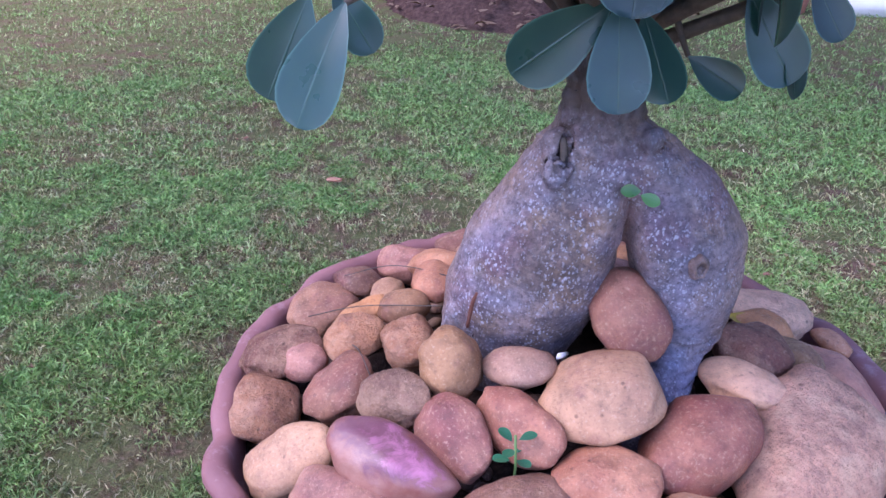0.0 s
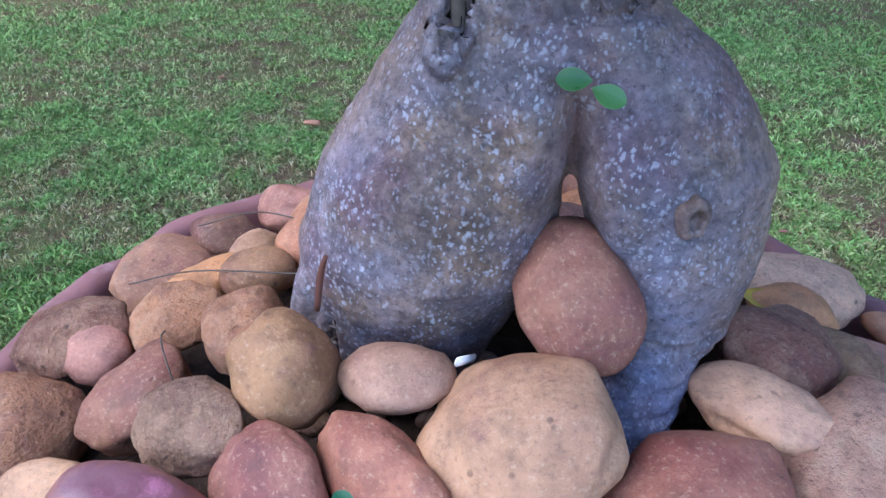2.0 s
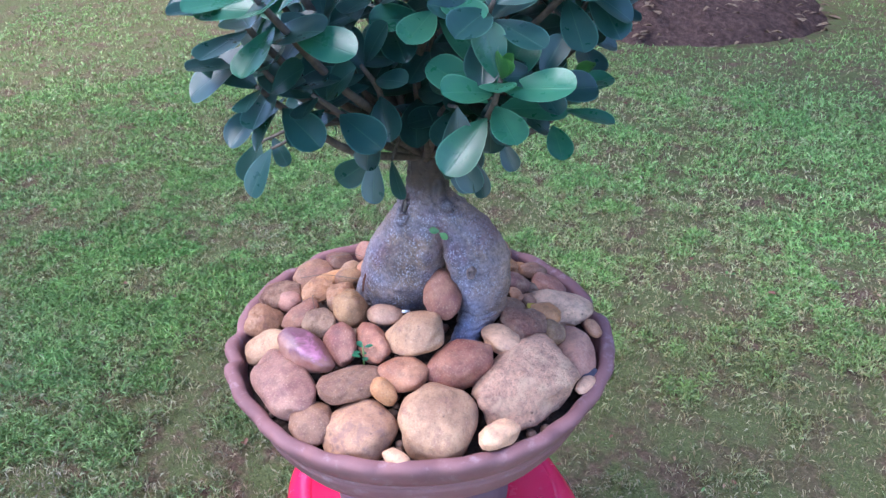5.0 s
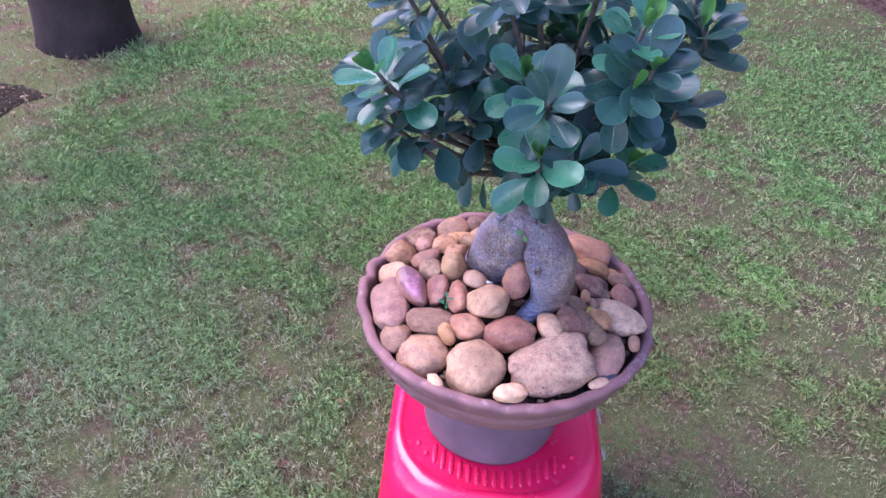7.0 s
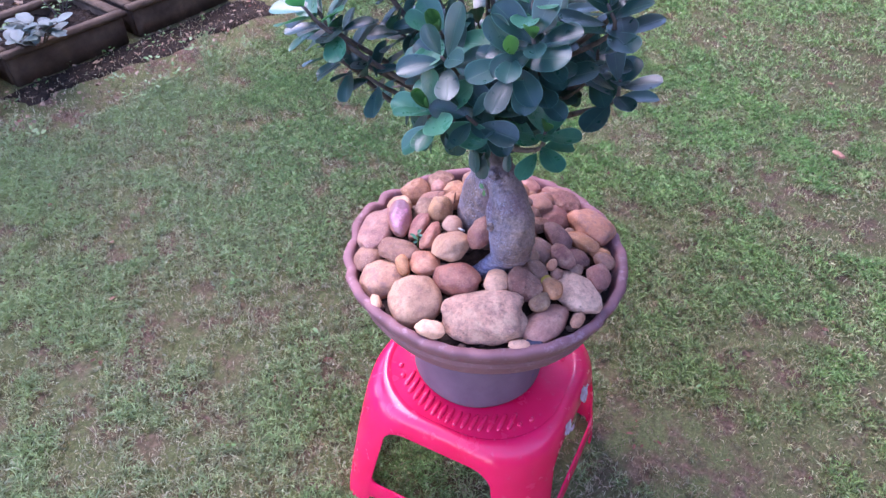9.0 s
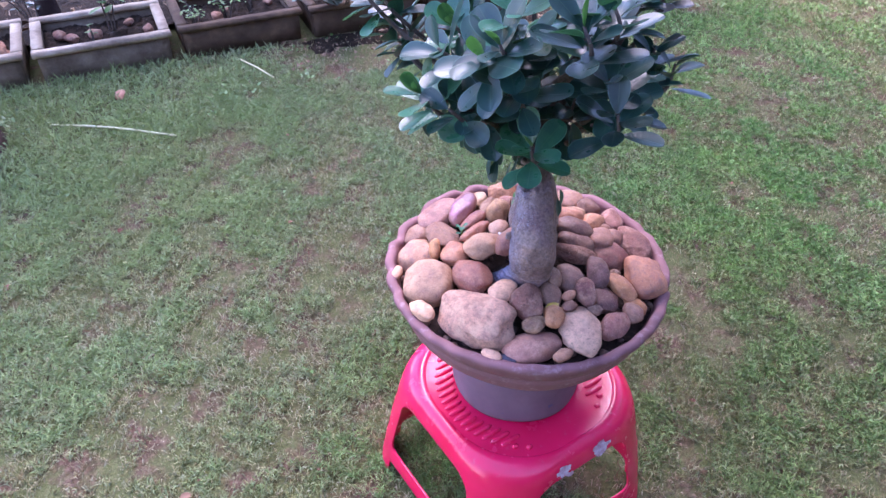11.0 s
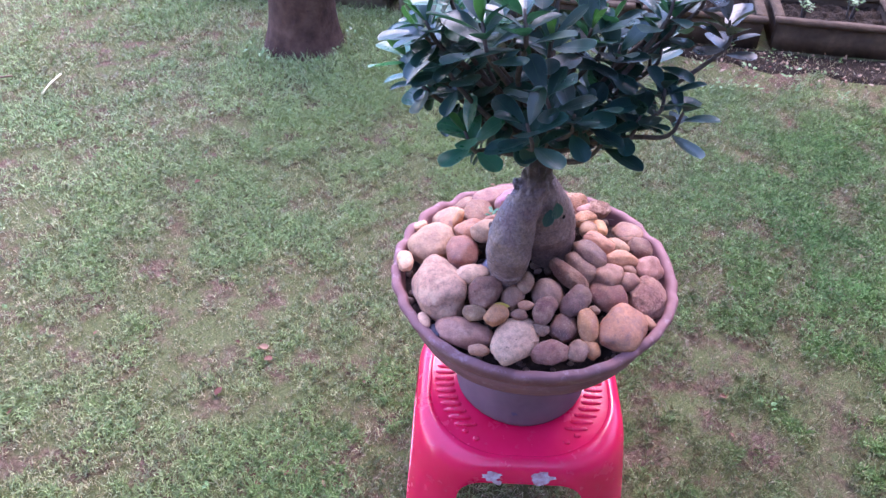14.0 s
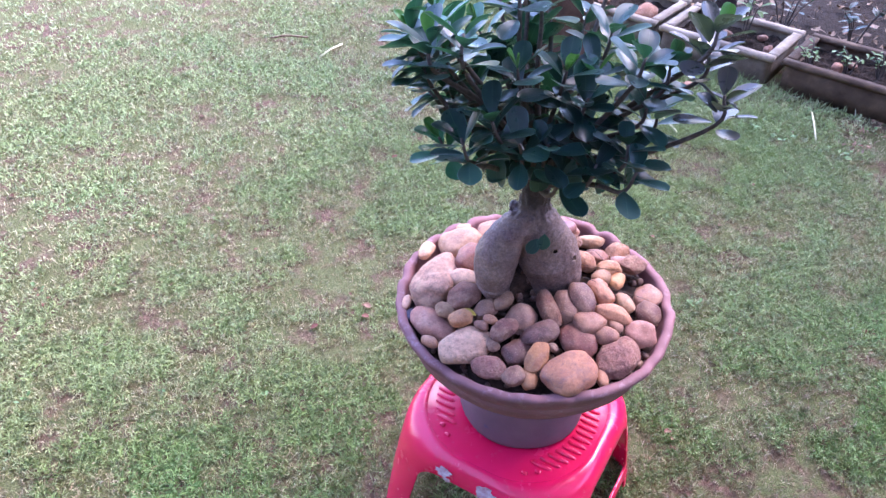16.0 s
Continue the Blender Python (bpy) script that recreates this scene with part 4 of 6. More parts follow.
mass(bm, [(-0.056, -0.012, 0.050, 0.008, 0.010, 0.010), (-0.060, -0.014, 0.030, 0.008, 0.010, 0.010), (-0.060, -0.014, 0.008, 0.009, 0.010, 0.010)], 5)
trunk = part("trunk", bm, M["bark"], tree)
rm = trunk.modifiers.new("fuse", "REMESH")
rm.mode, rm.voxel_size, rm.use_smooth_shade = "VOXEL", 0.0014, True
smo = trunk.modifiers.new("soften", "SMOOTH")
smo.factor, smo.iterations = 0.5, 3
HOLES = ((-0.011, 0.0365, 0.105), (-0.044, 0.0305, 0.083))
bpy.context.view_layer.update()
baked(trunk)
for v in trunk.data.vertices:
    c = v.co
    k2 = 0.0018 if c.z > 0.145 else 0.0007
    d = k2 * noise.noise(c * 120) + 0.0016 * noise.noise(c * 38)
    if 0.015 < c.z < 0.05 and c.x > 0.04:
        d += 0.0009 * math.sin(c.z * 900 + 3 * noise.noise(c * 50))
    if c.z > 0.15:
        d += 0.0030 * noise.noise(Vector((c.x * 150, c.y * 150, c.z * 35))) + 0.0012 * noise.noise(c * 260)
    for hx, hy, hz in HOLES:
        e = (c - Vector((hx, hy, hz))).length / 0.0042
        d -= 0.006 * math.exp(-e ** 4)
        d += 0.0012 * math.exp(-((e - 1.35) / 0.35) ** 2)
    # torn hollow of the old scar with its raised lip
    if c.y < 0:
        e = math.hypot((c.x + 0.0040 - 0.25 * (c.z - 0.1515)) / 0.0034, (c.z - 0.1515) / 0.0100)
        d += 0.0026 * math.exp(-((e - 1.5) / 0.45) ** 2) * (1.3 if c.z < 0.1515 else 0.6) - 0.0045 * math.exp(-e ** 4)
    # crease beside the root ridge
    if c.z < 0.055 and c.y < -0.005:
        d -= 0.0035 * math.exp(-((c.x + 0.0475 + 0.004 * value(c.z, 0, 3, 60)) / 0.0022) ** 2) * min(1, (0.055 - c.z) / 0.015)
    v.co = c + v.normal * d
for p in trunk.data.polygons:
    p.use_smooth = True

# knot on the right leg
bm = revolve([(0.0085, -0.002), (0.0082, 0.0015), (0.0066, 0.0042), (0.0048, 0.0050), (0.0036, 0.0036), (0.0030, 0.0010), (0.0005, 0.0004)], 24, lambda a, r, z: (r * (1 + 0.16 * math.sin(2 * a + 1) + 0.08 * math.sin(5 * a)), z))
part("knot", bm, M["bark"], tree, "raised ring-shaped branch scar", at=Matrix.Translation((0.0665, -0.0240, 0.098)) @ Vector((0.25, -1, 0.20)).normalized().to_track_quat("Z", "Y").to_matrix().to_4x4() @ Matrix.Diagonal((0.50, 0.86, 0.85, 1)))

# two drilled holes on the back of the left bulb
# a near-black disc in each pit stands in for the shade inside
k = Nodes("hole_shade", 0.95, spec=0.1)
M["hole"] = k.done((0.012, 0.009, 0.009))
for hx, hy, hz, face in ((-0.011, 0.0322, 0.1045, (0.0, 1, 0.2)), (-0.0420, 0.0268, 0.0825, (-0.5, 0.85, 0.0))):
    part("hole", revolve([(0.0034, 0.0), (0.0020, -0.0006), (0.0002, -0.0008)], 14), M["hole"], tree, "small dark hole in the bark", at=Matrix.Translation((hx, hy, hz)) @ Vector(face).normalized().to_track_quat("Z", "Y").to_matrix().to_4x4())

# old torn branch scar at the shoulder: a dark ragged hollow above a pale lip
tilt = Vector((-0.30, -1, 0.30)).normalized().to_track_quat("Z", "Y").to_matrix().to_4x4()
part("scar", stone_shape(0.0022, 0.0070, 0.0020, "rough", 7), M["twig"], tree, "dark torn branch scar", at=Matrix.Translation((-0.0040, -0.0172, 0.1515)) @ tilt @ Matrix.Rotation(radians(14), 4, "Z"))

# dead aerial root at the left foot
part("aerial_root", tube(curve_points([(-0.0425, -0.034, 0.0766), (-0.045, -0.034, 0.0687), (-0.0473, -0.034, 0.0547)], 5), [0.0008, 0.0009, 0.0010, 0.0011, 0.0011, 0.0012, 0.0012, 0.0012, 0.0011, 0.0011, 0.0010], 7), M["deadleaf"], tree, "thin dead reddish aerial root")

# ---- crown ----
LEAVES = [leaf_mesh("leaf", 0.049, 0.029, 0.22, 0.10, M["leaf"]), leaf_mesh("leaf", 0.045, 0.028, 0.30, 0.18, M["leaf"]), leaf_mesh("leaf", 0.053, 0.030, 0.16, 0.05, M["leaf"]), leaf_mesh("leaf", 0.041, 0.025, 0.26, 0.14, M["leaf"])]
FRESH = [leaf_mesh("leaf", 0.047, 0.029, 0.20, 0.06, M["fresh"]), leaf_mesh("leaf", 0.041, 0.026, 0.26, 0.12, M["fresh"])]
OLD = [leaf_mesh("leaf", 0.045, 0.027, 0.20, 0.08, M["old"]), leaf_mesh("leaf", 0.040, 0.024, 0.26, 0.12, M["old"])]
YOUNG = [leaf_mesh("young_leaf", 0.030, 0.015, 0.5, -0.06, M["young"]), leaf_mesh("young_leaf", 0.022, 0.0095, 0.7, -0.1, M["young"])]
leaf_rnd = random.Random(11)
spare = []
leaf_total = 0


def put_leaf(mesh, m, name="leaf", twig=None):
    """A leaf of its own on its twig up to 300, after that one of the joined rest."""
    global leaf_total
    leaf_total += 1
    if leaf_total <= 300:
        o = new(name, mesh)
        o.parent = twig or tree
        o.matrix_basis = m
    else:
        spare.append((mesh, m))


def aim(p, along, up):
    """A pose at p with +y along the leaf and +z as near to up as can be."""
    y = Vector(along).normalized()
    x = y.cross(Vector(up))
    x = x.normalized() if x.length > 1e-4 else Vector((1, 0, 0))
    z = x.cross(y)
    return Matrix.Translation(p) @ Matrix((x, y, z)).transposed().to_4x4()


TOWARDS_LIGHT = Vector((-0.05, -0.45, 0.85))    # the shoots and leaf faces turn to the open side


def rosette(x, y, z, tilt=0.6, size=1.0, young=2, count=9, sort="dark"):
    """A shoot tip: twig from the stem, old leaves spreading below, young ones upright."""
    p = Vector((x, y, z))
    out = Vector((x, y, 0)) - Vector((0.01, 0, 0))
    out = out.normalized() if out.length > 0.01 else Vector((0, 0, 1))
    shoot = (out * tilt * (0.9 if y < -0.03 else 0.5) + TOWARDS_LIGHT * (0.25 if y < -0.03 else 0.45) + Vector((leaf_rnd.uniform(-0.2, 0.2), leaf_rnd.uniform(-0.2, 0.2), 0.8))).normalized()
    kinds = {"dark": LEAVES, "fresh": FRESH, "old": OLD}[sort]
    root = Vector((0.010, 0.0, min(0.225, max(0.19, 0.165 + 0.2 * (z - 0.15)))))
    mid = root.lerp(p, 0.55) + Vector((leaf_rnd.uniform(-0.012, 0.012), leaf_rnd.uniform(-0.012, 0.012), -0.02 + 0.02 * leaf_rnd.random()))
    pts = curve_points([root, mid, p - shoot * 0.03, p + shoot * 0.004], 5)
    bt = tube(pts, [0.0042 + (0.0016 - 0.0042) * i / (len(pts) - 1) for i in range(len(pts))], 7)
    twig = part("branch", bt, M["twig"], tree)
    side = shoot.orthogonal().normalized()
    other = shoot.cross(side)
    spin = leaf_rnd.uniform(0, 6.28)
    for i in range(count):
        f = i / max(1, count - 1)            # 0 lowest, 1 at the tip
        a = spin + i * 2.4
        rad = side * math.cos(a) + other * math.sin(a)
        lift = (0.02 if z < 0.31 else -0.08 if y < -0.03 else 0.08) + 1.05 * f + leaf_rnd.uniform(-0.18, 0.18)
        along = (rad + shoot * lift).normalized()
        along.z -= 0.05 * (1 - f)
        at = p - shoot * (0.034 * (1 - f)) * size
        up = shoot - rad * lift
        up = (up.normalized() + TOWARDS_LIGHT * 0.6 + Vector((leaf_rnd.uniform(-0.3, 0.3), leaf_rnd.uniform(-0.3, 0.3), 0.1))).normalized()
        s = size * leaf_rnd.uniform(0.82, 1.1) * (1.0 if f < 0.8 else 0.88)
        put_leaf(leaf_rnd.choice(kinds), aim(at + along * 0.004, along, up) @ Matrix.Diagonal((s, s, s, 1)), "leaf", twig)
    for i in range(young):
        a = spin + i * 2.9
        rad = side * math.cos(a) + other * math.sin(a)
        along = (shoot + rad * 0.35).normalized()
        put_leaf(YOUNG[i % 2], aim(p + shoot * 0.003, along, (shoot * 0.2 - rad)) @ Matrix.Diagonal((size, size, size, 1)), "young_leaf", twig)


def hang(x, y, z, size=1.0, turn=0.0):
    """A leaf drooping from a short twig, its tip at the given place."""
    tip = Vector((x, y, z))
    out = (Vector((x, y, 0)) - Vector((0.01, 0, 0))).normalized()
    foot = tip - out * 0.012 + Vector((0, 0, 0.045 * size))
    side = out.cross(Vector((0, 0, 1)))
    along = (tip - foot).normalized() + side * turn * 0.3
    pts = curve_points([(0.010, 0.0, 0.205), Vector((0.010, 0, 0.215)).lerp(foot, 0.6) + Vector((0, 0, 0.010)), foot], 5)
    twig = part("branch", tube(pts, [0.0032 - 0.0020 * i / (len(pts) - 1) for i in range(len(pts))], 6), M["twig"], tree)
    put_leaf(leaf_rnd.choice(LEAVES), aim(foot, along, out + side * turn) @ Matrix.Diagonal((size * 1.03, size, size, 1)), "leaf", twig)


def droop(base, tip, roll=0.0):
    """A leaf hanging from base to tip, its face turned outward and a little down."""
    base, tip = Vector(base), Vector(tip)
    d = tip - base
    size = d.length / 0.049
    side = Vector((1, 0, 0))
    pts = curve_points([(0.010, 0.0, 0.215), Vector((0.010, 0, 0.235)).lerp(base, 0.6) + Vector((0, 0, 0.012)), base], 5)
    twig = part("branch", tube(pts, [0.0032 - 0.0020 * i / (len(pts) - 1) for i in range(len(pts))], 6), M["twig"], tree)
    put_leaf(LEAVES[0 if size > 0.9 else 2], aim(base, d, Vector((roll, -1, 0.25))) @ Matrix.Diagonal((size * 1.02, size, size, 1)), "leaf", twig)


rosette(0.122, -0.124, 0.318, 0.75, 1.04, 3, 9, "fresh")
rosette(0.070, -0.097, 0.372, 0.75, 1.04, 3, 9, "fresh")
rosette(0.004, -0.222, 0.385, 0.75, 1.04, 3, 9, "fresh")
rosette(-0.060, 0.000, 0.398, 0.4, 1.0, 0, 10)
rosette(0.143, -0.032, 0.430, 0.4, 1.04, 3, 9, "fresh")
rosette(0.160, -0.056, 0.384, 0.75, 1.0, 1, 10)
rosette(0.016, -0.118, 0.314, 1.0, 0.9, 0, 7)
rosette(-0.004, 0.075, 0.354, 0.75, 1.0, 0, 10)
rosette(-0.020, -0.193, 0.317, 1.0, 0.9, 0, 7)
rosette(-0.080, -0.112, 0.373, 0.75, 1.0, 0, 10)
rosette(0.142, -0.004, 0.280, 1.0, 1.0, 1, 9, "fresh")
rosette(0.110, -0.108, 0.365, 0.75, 1.0, 0, 10)
rosette(0.006, -0.168, 0.307, 1.0, 0.9, 0, 7)
rosette(-0.022, -0.206, 0.372, 0.75, 1.0, 0, 10)
rosette(0.163, 0.034, 0.422, 0.4, 1.0, 1, 10)
rosette(-0.017, -0.117, 0.337, 0.75, 1.0, 0, 10)
rosette(0.103, 0.067, 0.344, 0.75, 1.0, 0, 10)
rosette(0.138, 0.078, 0.325, 0.75, 1.0, 0, 10)
rosette(0.155, -0.025, 0.360, 0.75, 1.0, 0, 10)
rosette(-0.028, -0.182, 0.333, 0.75, 1.0, 0, 10)
rosette(0.114, -0.064, 0.308, 0.75, 1.0, 0, 10)
rosette(0.135, -0.024, 0.391, 0.4, 1.0, 0, 10)
rosette(-0.039, 0.119, 0.317, 0.75, 1.0, 0, 10)
rosette(-0.039, 0.146, 0.300, 1.0, 0.9, 0, 7)
rosette(0.026, 0.099, 0.279, 1.0, 0.9, 0, 7)
rosette(-0.026, 0.044, 0.367, 0.75, 1.0, 1, 10)
rosette(-0.073, 0.084, 0.348, 0.75, 1.0, 0, 10)
rosette(-0.012, 0.077, 0.308, 0.75, 1.0, 0, 10)
rosette(0.074, 0.086, 0.314, 1.0, 0.9, 0, 7)
rosette(0.092, -0.024, 0.336, 0.75, 1.0, 0, 10)
rosette(0.134, 0.058, 0.434, 0.4, 1.0, 0, 10)
rosette(0.166, -0.040, 0.400, 0.4, 1.0, 1, 10)
rosette(0.140, -0.090, 0.313, 1.0, 0.9, 0, 7)
rosette(0.065, 0.037, 0.379, 0.75, 1.0, 2, 10)
rosette(0.012, 0.047, 0.375, 0.75, 1.0, 2, 10)
rosette(-0.093, 0.082, 0.387, 0.75, 1.0, 3, 10)
rosette(-0.006, 0.115, 0.294, 1.0, 0.9, 0, 7)
rosette(0.042, 0.088, 0.310, 1.0, 0.9, 0, 7)
rosette(-0.120, -0.060, 0.333, 0.75, 1.0, 0, 10)
rosette(-0.110, 0.050, 0.316, 0.75, 1.0, 0, 10)
rosette(-0.080, 0.000, 0.308, 1.0, 0.9, 0, 7)
rosette(-0.060, -0.060, 0.298, 1.0, 0.9, 0, 7)
rosette(-0.140, 0.123, 0.365, 0.75, 1.0, 0, 10, "old")
rosette(-0.125, 0.104, 0.434, 0.4, 1.0, 1, 10, "old")
rosette(-0.135, 0.085, 0.398, 0.4, 1.0, 0, 10, "old")
rosette(-0.050, 0.100, 0.408, 0.4, 1.0, 0, 10)
rosette(0.020, -0.040, 0.440, 0.4, 1.0, 3, 10)
rosette(0.060, 0.010, 0.458, 0.4, 1.0, 2, 10)
rosette(-0.030, -0.060, 0.300, 0.9, 1.0, 0, 10)
rosette(0.050, -0.070, 0.330, 0.9, 1.0, 0, 10)
rosette(0.030, -0.060, 0.285, 1.0, 0.95, 0, 9)
rosette(0.020, -0.090, 0.448, 0.4, 1.0, 1, 10)
rosette(0.080, -0.070, 0.290, 1.0, 0.95, 0, 9)
rosette(0.010, -0.090, 0.360, 0.75, 1.0, 0, 10)
rosette(-0.100, -0.100, 0.448, 0.4, 1.0, 1, 10)
rosette(-0.040, -0.160, 0.438, 0.4, 1.0, 1, 10)
rosette(0.050, 0.035, 0.290, 0.9, 0.95, 0, 9)
rosette(-0.025, 0.030, 0.290, 0.9, 0.95, 0, 9)
rosette(0.075, -0.020, 0.285, 0.9, 0.95, 0, 9)
rosette(0.000, -0.030, 0.295, 0.9, 0.95, 0, 9)
droop((-0.0938, -0.1050, 0.2364), (-0.1081, -0.1150, 0.2037), 0.35)
droop((-0.0788, -0.1120, 0.2349), (-0.0937, -0.1280, 0.1994), -0.3)
droop((-0.0884, -0.0950, 0.2383), (-0.0746, -0.1000, 0.2173), 0.2)
droop((0.0092, -0.0950, 0.2346), (-0.0207, -0.1030, 0.2124), 0.5)
droop((0.0111, -0.1000, 0.2364), (0.0138, -0.1120, 0.2045), 0)
droop((0.0201, -0.0880, 0.2309), (0.0306, -0.0950, 0.2032), -0.5)
droop((0.0449, -0.0300, 0.2024), (0.0667, -0.0340, 0.1900), 0.1)
droop((0.0602, -0.0500, 0.2335), (0.0803, -0.0560, 0.2022), 0.2)
droop((0.0902, -0.0200, 0.2339), (0.1045, -0.0260, 0.2126), 0.2)
droop((0.0781, -0.0450, 0.2206), (0.0861, -0.0500, 0.1945), 1.2)
hang(0.078, -0.048, 0.206, 0.95, 0.2)
hang(0.088, -0.018, 0.214, 0.95, -0.3)
hang(0.070, 0.022, 0.222, 0.9, 0.3)
hang(0.069, -0.083, 0.218, 0.9, -0.5)
hang(0.018, -0.120, 0.240, 0.9, 0.3)
hang(0.096, -0.129, 0.255, 0.9, 0)
hang(0.115, -0.100, 0.255, 0.9, 0.6)
hang(0.000, 0.060, 0.222, 0.9, -0.2)
hang(0.050, 0.085, 0.245, 0.9, -0.5)
hang(0.010, 0.100, 0.250, 0.9, 0.3)
hang(-0.030, 0.100, 0.245, 0.9, 0)
hang(-0.060, 0.060, 0.240, 0.9, 0.6)
hang(-0.050, 0.120, 0.255, 0.9, -0.2)
hang(0.090, 0.040, 0.240, 0.9, -0.5)
hang(-0.070, 0.000, 0.235, 0.9, 0.3)
hang(-0.060, -0.050, 0.225, 0.9, 0)



def joined(name, pieces, parent=None):
    """Many placed leaf meshes as one mesh, with the materials that they have."""
    vs, fs, uvs, mats, slots = [], [], [], [], []
    for mesh, m in pieces:
        base = len(vs)
        vs += [m @ v.co for v in mesh.vertices]
        if mesh.materials[0] not in mats:
            mats.append(mesh.materials[0])
        for p in mesh.polygons:
            fs.append([base + i for i in p.vertices])
            slots.append(mats.index(mesh.materials[0]))
        uvs += [tuple(d.uv) for d in mesh.uv_layers[0].data]
    me = bpy.data.meshes.new(name)
    me.from_pydata(vs, [], fs)
    ul = me.uv_layers.new(name="UVMap")
    for i, uv in enumerate(uvs):
        ul.data[i].uv = uv
    for mt in mats:
        me.materials.append(mt)
    for p, s in zip(me.polygons, slots):
        p.use_smooth = True
        p.material_index = s
    ob = new(name, me)
    ob.parent = parent
    ob["kind"] = "stuff"
    return ob


if spare:
    joined("foliage", spare, tree)

# ---- far things ----
DIR = Vector((-0.581, 0.814, 0))
NRM = Vector((-0.814, -0.581, 0))


def big_tree(name, label, x, y, keys, mat, lean, seed, crown, spread, count):
    """A standing tree: lumpy trunk with a flared foot, plus unseen limbs and a loose leafy crown added high overhead.
    """
    t = thing(name, label, "tree", pose(x, y, 0))
    shift = Vector((seed, seed * 2.3, 0))

    def wob(a, r, z):
        d = Vector((math.cos(a), math.sin(a), z * 2.5))
        return r * (1 + 0.05 * noise.noise(d * 1.3 + shift) + 0.03 * noise.noise(d * 5 + shift)), z

    bm = revolve([(r, z) for r, z in keys], 56, wob, close=True)
    for v in bm.verts:
        v.co.x += lean[0] * v.co.z
        v.co.y += lean[1] * v.co.z
    part("trunk", bm, mat, t)
    rnd = random.Random(int(seed * 10))
    top = keys[-1][1]
    head = Vector((lean[0] * top, lean[1] * top, top - 0.08))
    tips = []
    for i in range(9):
        a = i * 0.698 + rnd.uniform(-0.2, 0.2)
        tip = Vector(crown) + Vector((spread[0] * 0.75 * math.cos(a), spread[1] * 0.75 * math.sin(a), spread[2] * rnd.uniform(-0.4, 0.6)))
        pts = curve_points([head, head.lerp(tip, 0.5) + Vector((0, 0, 0.25)), tip], 6)
        part("limb", tube(pts, [keys[-1][0] * 0.7 - (keys[-1][0] * 0.7 - 0.012) * q / (len(pts) - 1) for q in range(len(pts))], 8), mat, t)
        tips += pts[5:]
    vs, fs = [], []
    for i in range(count):
        if rnd.random() < 0.55:
            c = rnd.choice(tips) + Vector((rnd.gauss(0, 0.20), rnd.gauss(0, 0.20), rnd.gauss(0, 0.14)))
        else:
            d = Vector((rnd.gauss(0, 1), rnd.gauss(0, 1), rnd.gauss(0, 1))).normalized() * rnd.random() ** 0.4
            c = Vector(crown) + Vector((d.x * spread[0], d.y * spread[1], d.z * spread[2]))
        if noise.noise(c * 1.6 + shift) < -0.22:
            continue
        u = Vector((rnd.gauss(0, 1), rnd.gauss(0, 1), rnd.gauss(0, 0.5))).normalized()
        w = u.cross(Vector((rnd.gauss(0, 0.4), rnd.gauss(0, 0.4), 1))).normalized()
        s = rnd.uniform(0.05, 0.10)
        b = len(vs)
        vs += [c - u * s, c + w * s * 0.42, c + u * s, c - w * s * 0.42]
        fs.append((b, b + 1, b + 2, b + 3))
    me = bpy.data.meshes.new("crown")
    me.from_pydata(vs, [], fs)
    me.materials.append(M["canopy"])
    o = new("crown", me)
    o.parent = t
    o["kind"] = "stuff"
    return t


def taper(r0, r1, r2, top, n=26):
    """Radius over height: flared foot, then an even taper."""
    out = []
    for i in range(n + 1):
        z = -0.05 + (top + 0.05) * (i / n) ** 1.6
        r = r1 + (r2 - r1) * max(0, z) / top + (r0 - r1) * math.exp(-max(0, z) / 0.07)
        out.append((r, z))
    return out


k = Nodes("canopy_leaf", 0.5)
g = k.n("ShaderNodeNewGeometry")
M["canopy"] = k.done(k.ramp(g.outputs["Random Per Island"], [(0.0, (0.03, 0.07, 0.02)), (1.0, (0.08, 0.15, 0.04))]))
# the crown is unseen, added off to one side to shade bed and troughs
big_tree("tree", "rough brown tree trunk with flared foot standing in grass", -0.745, -1.755, taper(0.152, 0.118, 0.075, 2.4), M["bark_brown"], (-0.05, 0.02), 1.7, (-2.5, -0.35, 2.5), (1.0, 1.0, 0.4), 4000)
# this unseen crown is added towards +y to dim the lawn and sky there
big_tree("tree", "wide dark tree trunk standing beside the planters", -2.50, 0.24, taper(0.195, 0.175, 0.12, 2.4), M["bark_dark"], (-0.06, 0.02), 9.2, (1.8, 2.1, 3.2), (3.1, 3.0, 0.5), 10000)


